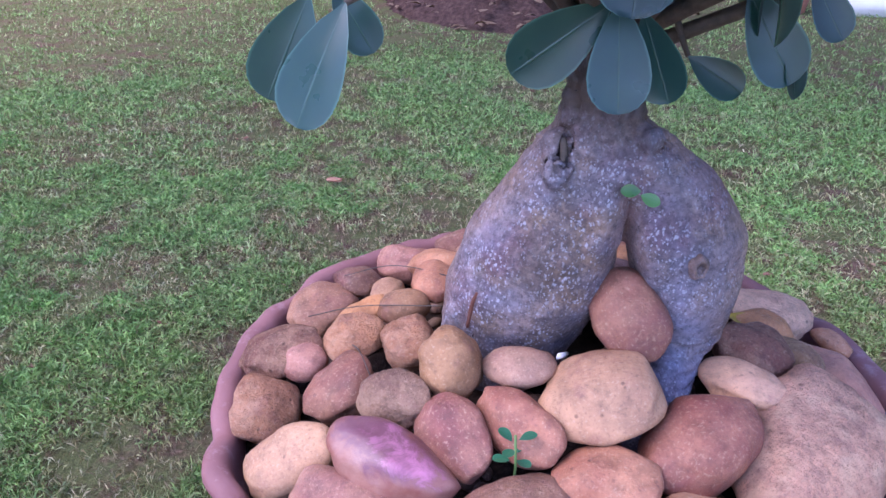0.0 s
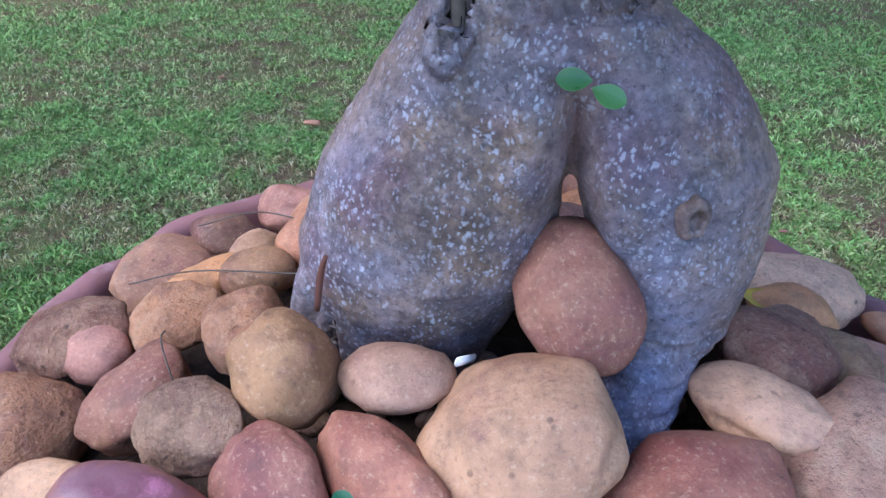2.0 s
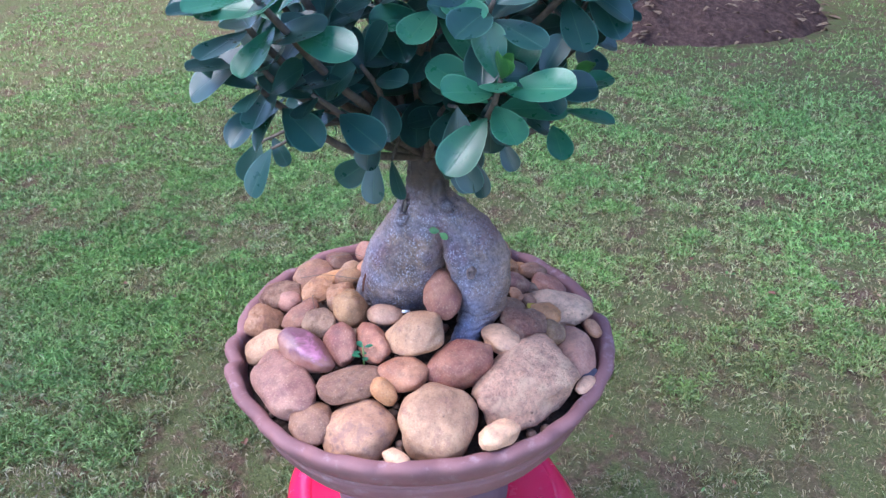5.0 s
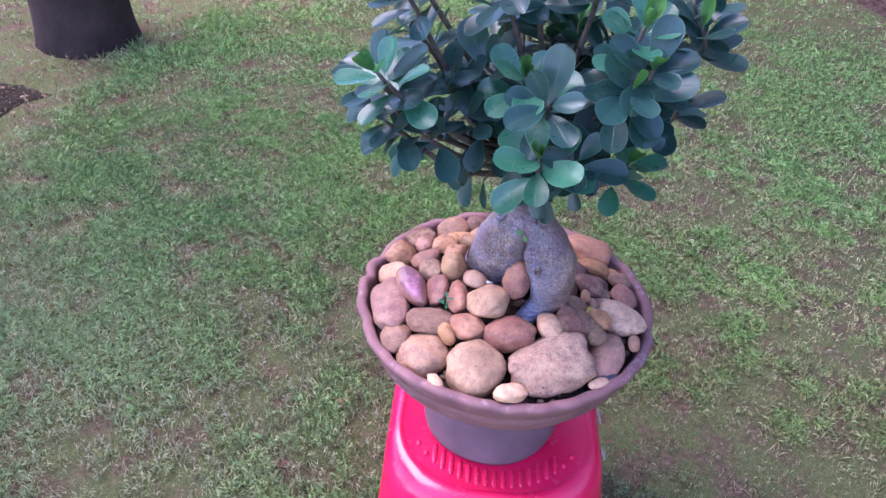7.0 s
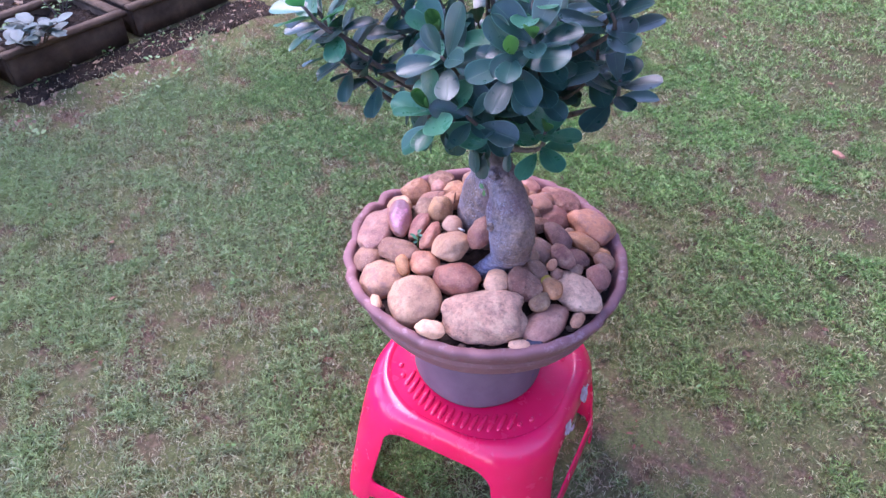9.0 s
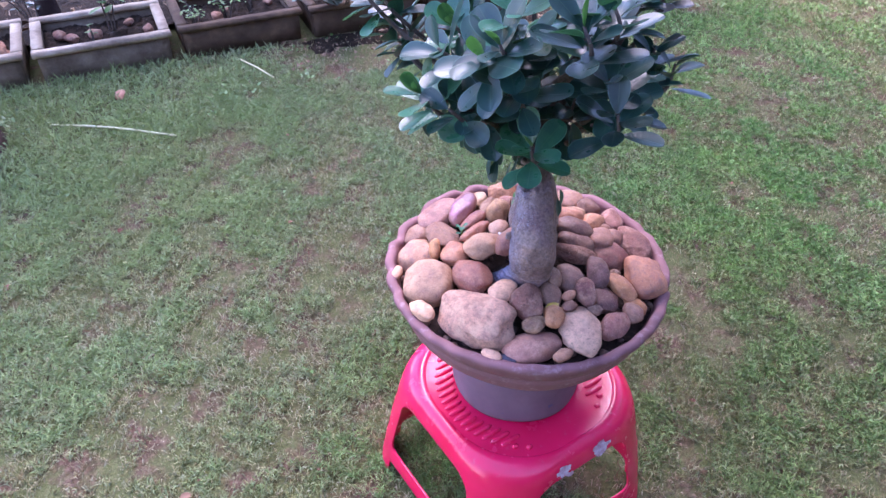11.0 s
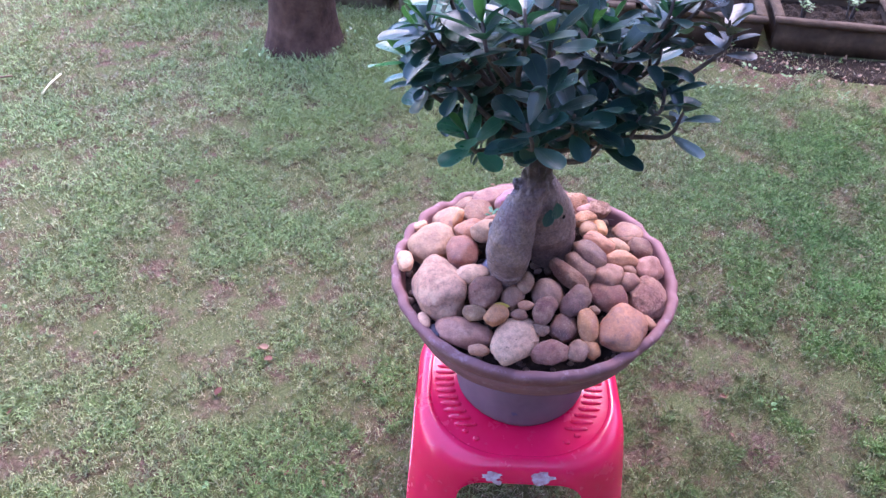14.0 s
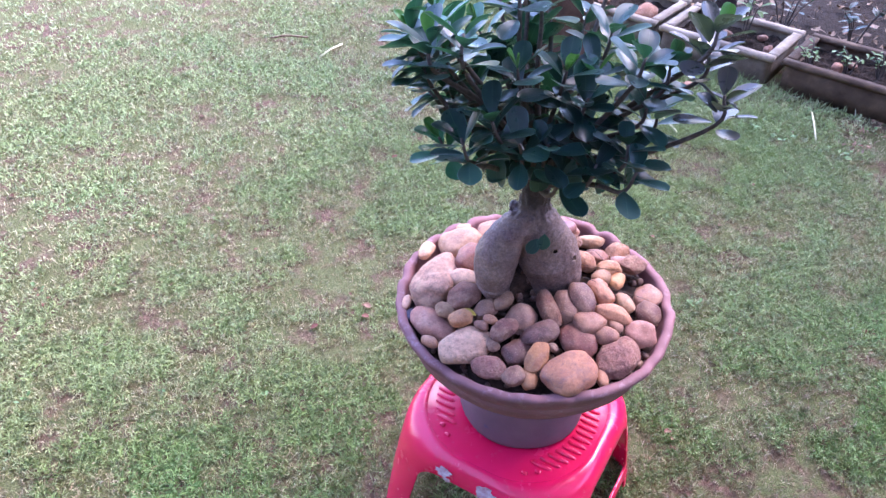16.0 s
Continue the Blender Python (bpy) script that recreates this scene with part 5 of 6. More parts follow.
def planter(i, start, length, height, depth, mat, label):
    """A cast concrete trough with a lipped edge and earth inside."""
    t = thing("planter_trough", label, "planter", group="troughs along the bed")
    ang = math.degrees(math.atan2(DIR.y, DIR.x))
    # local x along the row, local y towards the back of the bed
    t.matrix_basis = Matrix.Translation(start) @ Matrix.Rotation(radians(ang), 4, "Z")
    rnd = random.Random(40 + i)
    wall = 0.022
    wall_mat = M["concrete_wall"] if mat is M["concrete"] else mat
    def slab(name, sx, sy, sz, at, bev=0.004):
        b = box(sx, sy, sz, bev, 2, at)
        long = [e for e in b.edges if (e.verts[0].co - e.verts[1].co).length > 0.12]
        bmesh.ops.subdivide_edges(b, edges=long, cuts=16, use_grid_fill=True)
        for v in b.verts:
            q = v.co * 28 + Vector((i * 7.1, sx * 31, at[1] * 50))
            v.co += Vector((noise.noise(q), noise.noise(q + Vector((9, 0, 0))), noise.noise(q + Vector((0, 9, 0))))) * 0.0013 + noise.noise_vector(v.co * 110) * 0.0014
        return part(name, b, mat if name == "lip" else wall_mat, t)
    slab("front_wall", length - 0.03, wall, height - 0.015, (length / 2, wall / 2 + 0.012, height / 2 - 0.0125))
    slab("back_wall", length - 0.03, wall, height - 0.015, (length / 2, depth - wall / 2 - 0.012, height / 2 - 0.0125))
    for x in (0.012 + wall / 2, length - 0.012 - wall / 2):
        slab("side_wall", wall, depth - 0.075, height - 0.015, (x, depth / 2, height / 2 - 0.0125))
    # the lip
    for y in (0.020, depth - 0.020):
        slab("lip", length - 0.004, 0.040, 0.016, (length / 2, y, height - 0.006), 0.0018)
    for x in (0.020, length - 0.020):
        slab("lip", 0.036, depth - 0.084, 0.016, (x, depth / 2, height - 0.0065), 0.0018)
    bm = bmesh.new()
    nx, ny = 60, 40
    g = [[bm.verts.new((0.036 + (length - 0.072) * a / nx, 0.036 + (depth - 0.072) * b / ny, height - 0.040 + 0.018 * value(a * 0.15 + i * 9, b * 0.15, 4.0) + 0.009 * value(a * 0.45, b * 0.45, i * 3.0) + 0.006 * value(a * 1.1, b * 1.1, i * 5.0))) for a in range(nx + 1)] for b in range(ny + 1)]
    for p, q in zip(g, g[1:]):
        for a in range(nx):
            bm.faces.new((p[a], p[a + 1], q[a + 1], q[a]))
    part("earth", bm, M["bed"], t, "reddish brown planter earth")
    return t


START = Vector((-1.165, -1.735, 0))
PITCH = 0.478
troughs = {}
for i in range(-3, 4):
    mat = M["concrete"] if i in (0, -1) else M["concrete_dark"]
    word = "weathered pale concrete planter trough with chipped lip" if i in (0, -1) else "concrete planter trough filled with earth, darkened for tree shade"
    troughs[i] = planter(i, START + DIR * PITCH * i + NRM * 0.012 * (i % 2), 0.455, 0.115, 0.335, mat, word)


def in_trough(i, u, v, z=0.085):
    """The place u along and v across trough i, on its earth."""
    return START + DIR * (PITCH * i + u) + NRM * v + Vector((0, 0, z))


def loose_stone(p, a, b, c, yaw, kind, colour, label):
    global stone_count
    stone_count += 1
    o = new("stone", finish(stone_shape(a, b, c, kind, stone_count), "stone", M[kind]))
    o.matrix_basis = Matrix.Translation(p) @ Matrix.Rotation(radians(yaw), 4, "Z")
    o.color = COLOURS[colour] + (1,)
    return tagged(o, label, "stone")


srnd = random.Random(77)
for i, n_st in ((-1, 7), (-2, 22), (0, 5), (1, 4)):
    for s in range(n_st):
        u, v = srnd.uniform(0.06, 0.40), srnd.uniform(0.06, 0.24)
        a = srnd.uniform(0.016, 0.032)
        col = srnd.choice(["orange", "redbrown", "pink", "brown"]) if i != 0 else "brown"
        loose_stone(in_trough(i, u, v, 0.088), a, a * srnd.uniform(0.6, 0.9), a * srnd.uniform(0.5, 0.75), srnd.uniform(0, 180), "rough", col, f"{WORDS[col]} rough stone lying on planter earth")
loose_stone(in_trough(-1, 0.36, 0.12, 0.10), 0.062, 0.045, 0.036, 35, "rough", "orange", "large jagged orange-brown rock lying in a planter")


def shrub(name, label, p, stems, leaf, height, spread, per, seed, mat="twig", side=None):
    """A small plant: bent stems from one foot with leaves along them."""
    t = thing(name, label, "plant", Matrix.Translation(p))
    rnd = random.Random(seed)
    vs, fs, uvs = [], [], []
    for s in range(stems):
        a = rnd.uniform(0, 6.28) if side is None else radians(side + rnd.uniform(-70, 70))
        lean = spread * rnd.uniform(0.3, 1.0)
        tip = Vector((lean * math.cos(a), lean * math.sin(a), height * rnd.uniform(0.6, 1.0)))
        pts = curve_points([(0.01 * math.cos(a), 0.01 * math.sin(a), -0.02), tip * 0.5 + Vector((0, 0, 0.1 * height)), tip], 5)
        stem = part("stem", tube(pts, [0.004 - 0.0028 * i / (len(pts) - 1) for i in range(len(pts))], 6), M[mat], t)
        for q in range(per):
            f = 0.35 + 0.65 * (q + 1) / per
            at = pts[min(len(pts) - 1, int(f * (len(pts) - 1)))]
            b = rnd.uniform(0, 6.28)
            along = Vector((math.cos(b), math.sin(b), rnd.uniform(-0.3, 0.7)))
            sc = rnd.uniform(0.7, 1.15)
            m = aim(at, along, (0, 0, 1)) @ Matrix.Diagonal((sc, sc, sc, 1))
            o = new("leaf", leaf)
            o.parent = stem
            o.matrix_basis = m
    return t


GREY = leaf_mesh("leaf", 0.056, 0.040, 0.15, 0.12, M["greyleaf"], 0.5)
WEED = leaf_mesh("leaf", 0.022, 0.011, 0.2, 0.15, M["weed"], 0.5)
WEED_BIG = leaf_mesh("leaf", 0.050, 0.024, 0.2, 0.15, M["weed"], 0.5)
shrub("shrub", "grey-green leafy shrub growing in a planter trough", in_trough(2, 0.14, 0.05), 8, GREY, 0.15, 0.30, 6, 3, "twig", 35)
shrub("seedling", "small bright green seedling in planter earth", in_trough(0, 0.20, 0.10), 2, WEED, 0.06, 0.03, 4, 5)
shrub("seedling", "small leafy green plant in a pale planter", in_trough(0, 0.27, 0.20), 3, WEED_BIG, 0.22, 0.06, 6, 8)
for i, u, v, s in ((3, 0.12, 0.14, 27), (3, 0.3, 0.2, 28), (1, 0.08, 0.10, 21), (1, 0.2, 0.16, 22), (1, 0.3, 0.2, 23), (2, 0.12, 0.12, 24), (2, 0.3, 0.16, 25), (-2, 0.3, 0.22, 26)):
    shrub("weed", "low green weed growing in planter earth", in_trough(i, u, v), 5, WEED, 0.09, 0.07, 6, s)

# dark plants and a thin sapling in the bed behind the troughs
DUSK = leaf_mesh("leaf", 0.040, 0.020, 0.2, 0.15, M["leaf"], 0.6)
drnd = random.Random(19)
for i in range(11):
    p = START + DIR * (-0.55 + 0.30 * i + drnd.uniform(-0.08, 0.08)) + NRM * drnd.uniform(0.42, 0.75) + Vector((0, 0, 0.03))
    shrub("bed_plant", "low dark leafy plant growing in the garden bed", p, 5, DUSK, drnd.uniform(0.16, 0.34), 0.14, 5, 60 + i)
sap = START + DIR * 0.06 + NRM * 0.52
big_tree("sapling", "thin dark sapling trunk standing behind the planters", sap.x, sap.y, taper(0.050, 0.034, 0.018, 1.9), M["bark_dark"], (-0.03, -0.02), 4.4, (-0.1, -0.1, 2.2), (0.5, 0.5, 0.3), 500)

# rounded concrete basin beyond the trees
basin = thing("basin", "round grey-purple concrete basin standing on bare earth", "basin", pose(-3.29, 1.25, 0) @ Matrix.Scale(1.08, 4))
part("shell", revolve([(0.002, 0.01), (0.14, 0.0), (0.165, 0.012), (0.190, 0.06), (0.203, 0.118), (0.203, 0.128), (0.196, 0.132), (0.180, 0.131), (0.174, 0.124), (0.168, 0.09), (0.13, 0.055), (0.002, 0.05)], 64, lambda a, r, z: (r * (1 + 0.008 * math.sin(3 * a)), z)), M["concrete_dark"], basin)

# mound of leaf litter behind the lawn
bm = bmesh.new()
nn = 44
g = []
for iy in range(nn + 1):
    row = []
    for ix in range(nn + 1):
        x, y = -1.25 + 2.0 * ix / nn, 3.24 + 2.0 * iy / nn
        edge = max(0.0, 1 - ((x + 0.28) / 0.93) ** 2 - ((y - 4.27) / 1.0) ** 2)
        row.append(bm.verts.new((x, y, -0.03 + 0.26 * edge ** 0.7 + 0.03 * value(x, y, 1, 6.0) + 0.012 * value(x, y, 5, 22.0))))
    g.append(row)
for a, b in zip(g, g[1:]):
    for i in range(nn):
        bm.faces.new((a[i], a[i + 1], b[i + 1], b[i]))
mound = part("litter_mound", bm, M["mound"])
tagged(mound, "dark mound of earth and leaf litter", "mound", kind="stuff")
lrnd = random.Random(9)
bm = bmesh.new()
for i in range(420):
    x, y = lrnd.uniform(-1.2, 0.7), lrnd.uniform(3.05, 4.6)
    edge = 1 - ((x + 0.28) / 0.93) ** 2 - ((y - 4.27) / 1.0) ** 2
    if edge < -0.05:
        continue
    z = -0.02 + 0.26 * max(0, edge) ** 0.7 + 0.02
    a, s = lrnd.uniform(0, 6.28), lrnd.uniform(0.015, 0.05)
    w = s * lrnd.uniform(0.12, 0.5)
    ca, sa = math.cos(a), math.sin(a)
    vs = []
    for u, v, h in ((-s, 0, 0.0), (-0.3 * s, w, 0.008), (0.5 * s, w, 0.010), (s, 0, 0.002), (0.5 * s, -w, 0.010), (-0.3 * s, -w, 0.008)):
        vs.append(bm.verts.new((x + u * ca - v * sa, y + u * sa + v * ca, z + h + 0.01 * lrnd.random())))
    bm.faces.new(vs)
for i in range(220):
    q = START + DIR * lrnd.uniform(0.8, 1.9) + NRM * lrnd.uniform(-0.26, -0.02)
    x, y, z = q.x, q.y, 0.016
    a, s = lrnd.uniform(0, 6.28), lrnd.uniform(0.004, 0.012)
    w = s * lrnd.uniform(0.10, 0.5)
    ca, sa = math.cos(a), math.sin(a)
    bm.faces.new([bm.verts.new((x + u * ca - v * sa, y + u * sa + v * ca, z + 0.010 * lrnd.random())) for u, v in ((-s, 0), (-0.3 * s, w), (0.5 * s, w), (s, 0), (0.5 * s, -w), (-0.3 * s, -w))])
for i in range(900):
    q = START + DIR * lrnd.uniform(-1.2, 2.4) + NRM * lrnd.uniform(0.36, 1.5)
    a, s = lrnd.uniform(0, 6.28), lrnd.uniform(0.010, 0.035)
    w = s * lrnd.uniform(0.10, 0.45)
    ca, sa = math.cos(a), math.sin(a)
    bm.faces.new([bm.verts.new((q.x + u * ca - v * sa, q.y + u * sa + v * ca, 0.045 + 0.022 * lrnd.random())) for u, v in ((-s, 0), (-0.3 * s, w), (0.5 * s, w), (s, 0), (0.5 * s, -w), (-0.3 * s, -w))])
litter = part("leaf_litter", bm, M["dry"])
tagged(litter, "scattered dry leaves and twigs on dark earth", "leaf litter", kind="stuff")

# whitewashed kerb at the far edge
kerb = part("kerb", box(1.3, 0.16, 0.14, 0.012, 3, (1.95, 4.12, 0.06)), M["white"])
tagged(kerb, "whitewashed low kerb at the far lawn edge", "kerb", kind="structure")

# small terracotta pot beside the kerb
far_pot = thing("plant_pot", "small brown terracotta pot beside a whitewashed kerb", "plant pot", pose(1.100, 4.076, 0))
part("wall", revolve([(0.002, 0.004), (0.070, 0.0), (0.078, 0.010), (0.098, 0.150), (0.092, 0.152), (0.074, 0.060), (0.002, 0.050)], 40), M["terracotta"], far_pot)
part("rim", revolve([(0.095, 0.140), (0.110, 0.142), (0.113, 0.185), (0.108, 0.190), (0.096, 0.188), (0.092, 0.150), (0.095, 0.140)], 40), M["terracotta"], far_pot)

# bare bed behind the troughs
bm = bmesh.new()
g = []
for iy in range(31):
    row = []
    for ix in range(61):
        u, v = -2.2 + 4.4 * ix / 60, 0.30 + 2.6 * iy / 30
        p = START + DIR * u + NRM * v
        row.append(bm.verts.new((p.x, p.y, 0.030 + 0.03 * value(p.x, p.y, 8, 3.0) + 0.012 * value(p.x, p.y, 9, 14.0) - (0.06 if ix in (0, 60) or iy == 30 else 0))))
    g.append(row)
for a, b in zip(g, g[1:]):
    for i in range(60):
        bm.faces.new((a[i], b[i], b[i + 1], a[i + 1]))
bed = part("garden_bed", bm, M["bed"])
tagged(bed, "bare dark reddish garden bed behind the planters", "garden bed", kind="structure")

# ---- small things on the stones ----
twin = thing("seedling", "tiny bright green seedling sprouting between stones", "seedling", pose(-0.0145, -0.0985, RIM + 0.023))
SPROUT = leaf_mesh("leaf", 0.0088, 0.0058, 0.2, 0.1, M["sprout"], 0.4)
for i, (a, h) in enumerate(((20, 0.016), (140, 0.014), (250, 0.012), (70, 0.006), (200, 0.004), (320, 0.005))):
    o = new("leaf", SPROUT)
    o.parent = twin
    o.matrix_basis = aim((0.002 * math.cos(radians(a)), 0.002 * math.sin(radians(a)), h), (math.cos(radians(a)), math.sin(radians(a)), 0.35), (0, 0, 1))
part("stem", tube([(0, 0, -0.02), (0.001, 0, 0.0), (0, 0.001, 0.018)], [0.0008, 0.0008, 0.0006], 6), M["weed"], twin)
bud = thing("seedling", "tiny pale green seedling beside a red stone", "seedling", pose(0.058, -0.0745, RIM + 0.031))
for a in (60, 200, 300):
    o = new("leaf", SPROUT)
    o.parent = bud
    o.matrix_basis = aim((0, 0, 0.004), (math.cos(radians(a)), math.sin(radians(a)), 0.5), (0, 0, 1)) @ Matrix.Diagonal((0.5, 0.5, 0.5, 1))
part("stem", tube([(0, 0, -0.02), (0, 0, 0.005)], [0.0008, 0.0006], 6), M["weed"], bud)
# two leaves growing from the fork of the trunk
SHOOT = leaf_mesh("leaf", 0.0100, 0.0066, 0.15, 0.1, M["young"], 0.5)
for a, h in ((200, 0.0), (-25, -0.002)):
    o = new("shoot_leaf", SHOOT)
    o.parent = tree
    o.matrix_basis = aim((0.034, -0.0235, 0.136 + h), (math.cos(radians(a)), -0.30, 0.10 if a > 100 else -0.25), (0.1, -1, 0.5))
LEAF_LOW = leaf_mesh("leaf", 0.030, 0.024, 0.15, 0.1, M["leaf"], 0.5)
for p, al, up in (((0.008, 0.032, 0.138), (0.1, 0.25, -0.9), (0.2, 1, 0.3)), ((0.016, 0.030, 0.130), (0.55, 0.25, -0.75), (0.3, 1, 0.3))):
    o = new("leaf", LEAF_LOW)
    o.parent = tree
    o.matrix_basis = aim(p, al, up) @ Matrix.Diagonal((0.8, 0.8, 0.8, 1))
ylw = new("fallen_leaf", leaf_mesh("fallen_leaf", 0.024, 0.014, 0.3, 0.15, M["yellow"], 0.5))
ylw.matrix_basis = aim((0.103, 0.050, RIM + 0.026), (0.6, -0.5, 0.1), (0.1, -0.2, 1))
tagged(ylw, "small yellow fallen leaf resting on the stones", "leaf")
lump = part("clay_lump", stone_shape(0.012, 0.007, 0.006, "rough", 900), M["lump"], at=pose(0.187, -0.004, RIM - 0.006, 0, 0, 70))
tagged(lump, "dark blue-black clay lump inside the bowl rim", "clay lump")
chip = part("shell_chip", box(0.010, 0.0018, 0.0035, 0.0006, 2), M["white"], at=pose(0.004, -0.040, RIM + 0.047, 10, 25, 60))
tagged(chip, "small white chip lying on a grey pebble", "chip")

# dry grass stalks lying over the stones
stalk = thing("grass_stalk", "thin dry grass stalks lying over the stones", "grass stalk", pose(0, 0, RIM))
for pts in (((-0.150, 0.068, 0.016), (-0.11, 0.060, 0.033), (-0.058, 0.028, 0.046)), ((-0.160, 0.020, 0.012), (-0.12, 0.012, 0.030), (-0.066, 0.0, 0.044)), ((-0.122, -0.012, 0.018), (-0.108, -0.036, 0.032), (-0.096, -0.050, 0.020))):
    q = curve_points(pts, 6)
    part("stalk", tube(q, [0.00035] * len(q), 5), M["twig"], stalk)

# stick and chips on the grass
stick = part("straw_stick", tube(curve_points([(-0.927, -1.540, 0.018), (-0.941, -1.34, 0.024), (-0.949, -1.135, 0.016)], 5), [0.0030] * 11, 7), M["straw"])
tagged(stick, "long pale straw-coloured stick lying in the grass", "stick")
stick2 = part("straw_stick", tube([(-1.462, -1.138, 0.022), (-1.412, -1.058, 0.026), (-1.363, -0.977, 0.020)], [0.0026] * 3, 7), M["straw"])
tagged(stick2, "short pale stick lying in the grass", "stick")
stick3 = part("straw_stick", tube([(0.133, -1.968, 0.022), (0.088, -2.014, 0.026), (0.033, -2.069, 0.020)], [0.0034] * 3, 7), M["straw"])
tagged(stick3, "pale dry fallen stick lying on bleached grass", "stick")
twig3 = part("dry_twig", tube(curve_points([(0.309, -2.192, 0.020), (0.244, -2.178, 0.030), (0.159, -2.163, 0.020)], 4), [0.0040] * 9, 7), M["dry"])
tagged(twig3, "dry brown twig lying in the grass", "twig")
crnd = random.Random(31)
for x, y, s in ((-0.616, 1.368, 0.022), (-1.142, -1.427, 0.030)):
    o = part("bark_chip", stone_shape(s, s * 0.55, s * 0.25, "rough", int(s * 9000) + int(x * 50)), M["chip"], at=pose(x, y, 0.022, 0, 0, crnd.uniform(0, 180)))
    tagged(o, "small reddish bark chip lying in the grass", "bark chip")

scuff(0.1510, 0.0880, 0.2555, 0.0085, (0.62, 0.62, 0.48), 1)
scuff(0.0985, 0.1410, 0.2560, 0.0105, (0.62, 0.62, 0.48), 2)
scuff(0.1480, 0.0980, 0.2480, 0.0040, (0.66, 0.66, 0.36), 3)

# unseen plain walls, added to cut off low sky light behind the trees
for name, sx, sy, high, at in (("wall_north", 14.0, 0.22, 4.6, (-0.1, 6.0)), ("wall_west", 0.22, 13.0, 2.8, (-6.9, -0.5)), ("wall_east", 0.22, 9.0, 4.2, (6.6, 1.4))):
    o = part(name, box(sx, sy, high, 0.01, 2, (at[0], at[1], high / 2 - 0.1)), M["plaster"])
    tagged(o, "plain rough grey-brown plastered wall, unseen, screening low sky", "wall", kind="structure")

# small broad-leaved weeds in the lawn and round the trees
wrnd = random.Random(63)
BROAD = [leaf_mesh("leaf", 0.011, 0.0075, 0.2, 0.12, M["weed"], 0.4, 5, 5), leaf_mesh("leaf", 0.015, 0.008, 0.2, 0.15, M["weed"], 0.5, 5, 5)]
herbs = []


def herb(x, y, size, count):
    for i in range(count):
        a = wrnd.uniform(0, 6.28)
        s = size * wrnd.uniform(0.6, 1.2)
        p = (x + 0.012 * size * math.cos(a), y + 0.012 * size * math.sin(a), 0.010 + ground_height(x, y) + 0.018 * size * wrnd.random())
        herbs.append((BROAD[wrnd.randrange(2)], aim(p, (math.cos(a), math.sin(a), wrnd.uniform(0.1, 0.9)), (0, 0, 1)) @ Matrix.Diagonal((s, s, s, 1))))


for i in range(150):
    x, y = wrnd.uniform(-2.2, 1.4), wrnd.uniform(-1.6, 2.6)
    if math.hypot(x, y) > 0.32:
        herb(x, y, wrnd.uniform(0.5, 1.1), wrnd.randint(2, 5))
for i in range(26):
    a = wrnd.uniform(0, 6.28)
    herb(-0.745 + wrnd.uniform(0.155, 0.24) * math.cos(a), -1.755 + wrnd.uniform(0.155, 0.24) * math.sin(a), wrnd.uniform(0.8, 1.6), 5)
for i in range(26):
    a = wrnd.uniform(-1.4, 2.6)
    herb(-2.50 + wrnd.uniform(0.22, 0.40) * math.cos(a), 0.24 + wrnd.uniform(0.22, 0.40) * math.sin(a), wrnd.uniform(0.8, 1.5), 5)
for i in range(34):
    q = START + DIR * wrnd.uniform(0.5, 1.7) + NRM * wrnd.uniform(-0.42, -0.02)
    herb(q.x, q.y, wrnd.uniform(0.8, 1.6), 7)
tagged(joined("lawn_weeds", herbs), "small broad-leaved green weeds scattered in the lawn", "weeds", kind="stuff")

# reddish dead leaf bits lying in the turf
frnd = random.Random(88)
DEAD = [leaf_mesh("leaf", 0.030, 0.020, 0.35, 0.18, M["deadleaf"], 0.5, 5, 5), leaf_mesh("leaf", 0.022, 0.011, 0.5, 0.25, M["deadleaf"], 0.7, 5, 5)]
bits = []
for i in range(360):
    x, y = frnd.uniform(-2.4, 1.6), frnd.uniform(-1.7, 2.6)
    if math.hypot(x, y) < 0.30 or (x - START.x) * NRM.x + (y - START.y) * NRM.y > -0.05:
        continue
    for q in range(frnd.choice((1, 1, 1, 2, 4))):
        a, s = frnd.uniform(0, 6.28), frnd.uniform(0.25, 0.75)
        p = (x + frnd.gauss(0, 0.025) * (q > 0), y + frnd.gauss(0, 0.025) * (q > 0), 0.007 + ground_height(x, y) + 0.004 * frnd.random())
        bits.append((DEAD[frnd.randrange(2)], aim(p, (math.cos(a), math.sin(a), frnd.uniform(-0.1, 0.2)), (frnd.uniform(-0.3, 0.3), frnd.uniform(-0.3, 0.3), 1)) @ Matrix.Diagonal((s, s, s, 1))))
tagged(joined("dead_leaves", bits), "small reddish-brown dead leaf bits lying in the lawn", "leaf litter", kind="stuff")

# worn dark soil in front of the shaded troughs
bm = bmesh.new()
g = []
for iy in range(15):
    row = []
    for ix in range(41):
        s, c0 = ix / 40, iy / 14
        u = 0.80 + 1.25 * s
        v = -0.012 - (0.10 + 0.12 * s + 0.06 * value(u, 0, 2, 6.0) + 0.03 * value(u, 0, 5, 19.0)) * c0
        q = START + DIR * u + NRM * v
        inside = min(1, 6 * s, 6 * (1 - s), 5 * (1 - c0))
        row.append(bm.verts.new((q.x, q.y, ground_height(q.x, q.y) - 0.012 + 0.022 * inside + 0.006 * value(q.x, q.y, 6, 20.0))))
    g.append(row)
for a, b in zip(g, g[1:]):
    for i in range(40):
        bm.faces.new((a[i], a[i + 1], b[i + 1], b[i]))
bare_soil = part("bare_soil", bm, M["bed"])
tagged(bare_soil, "worn dark reddish soil strip beside the planters", "soil", kind="structure")

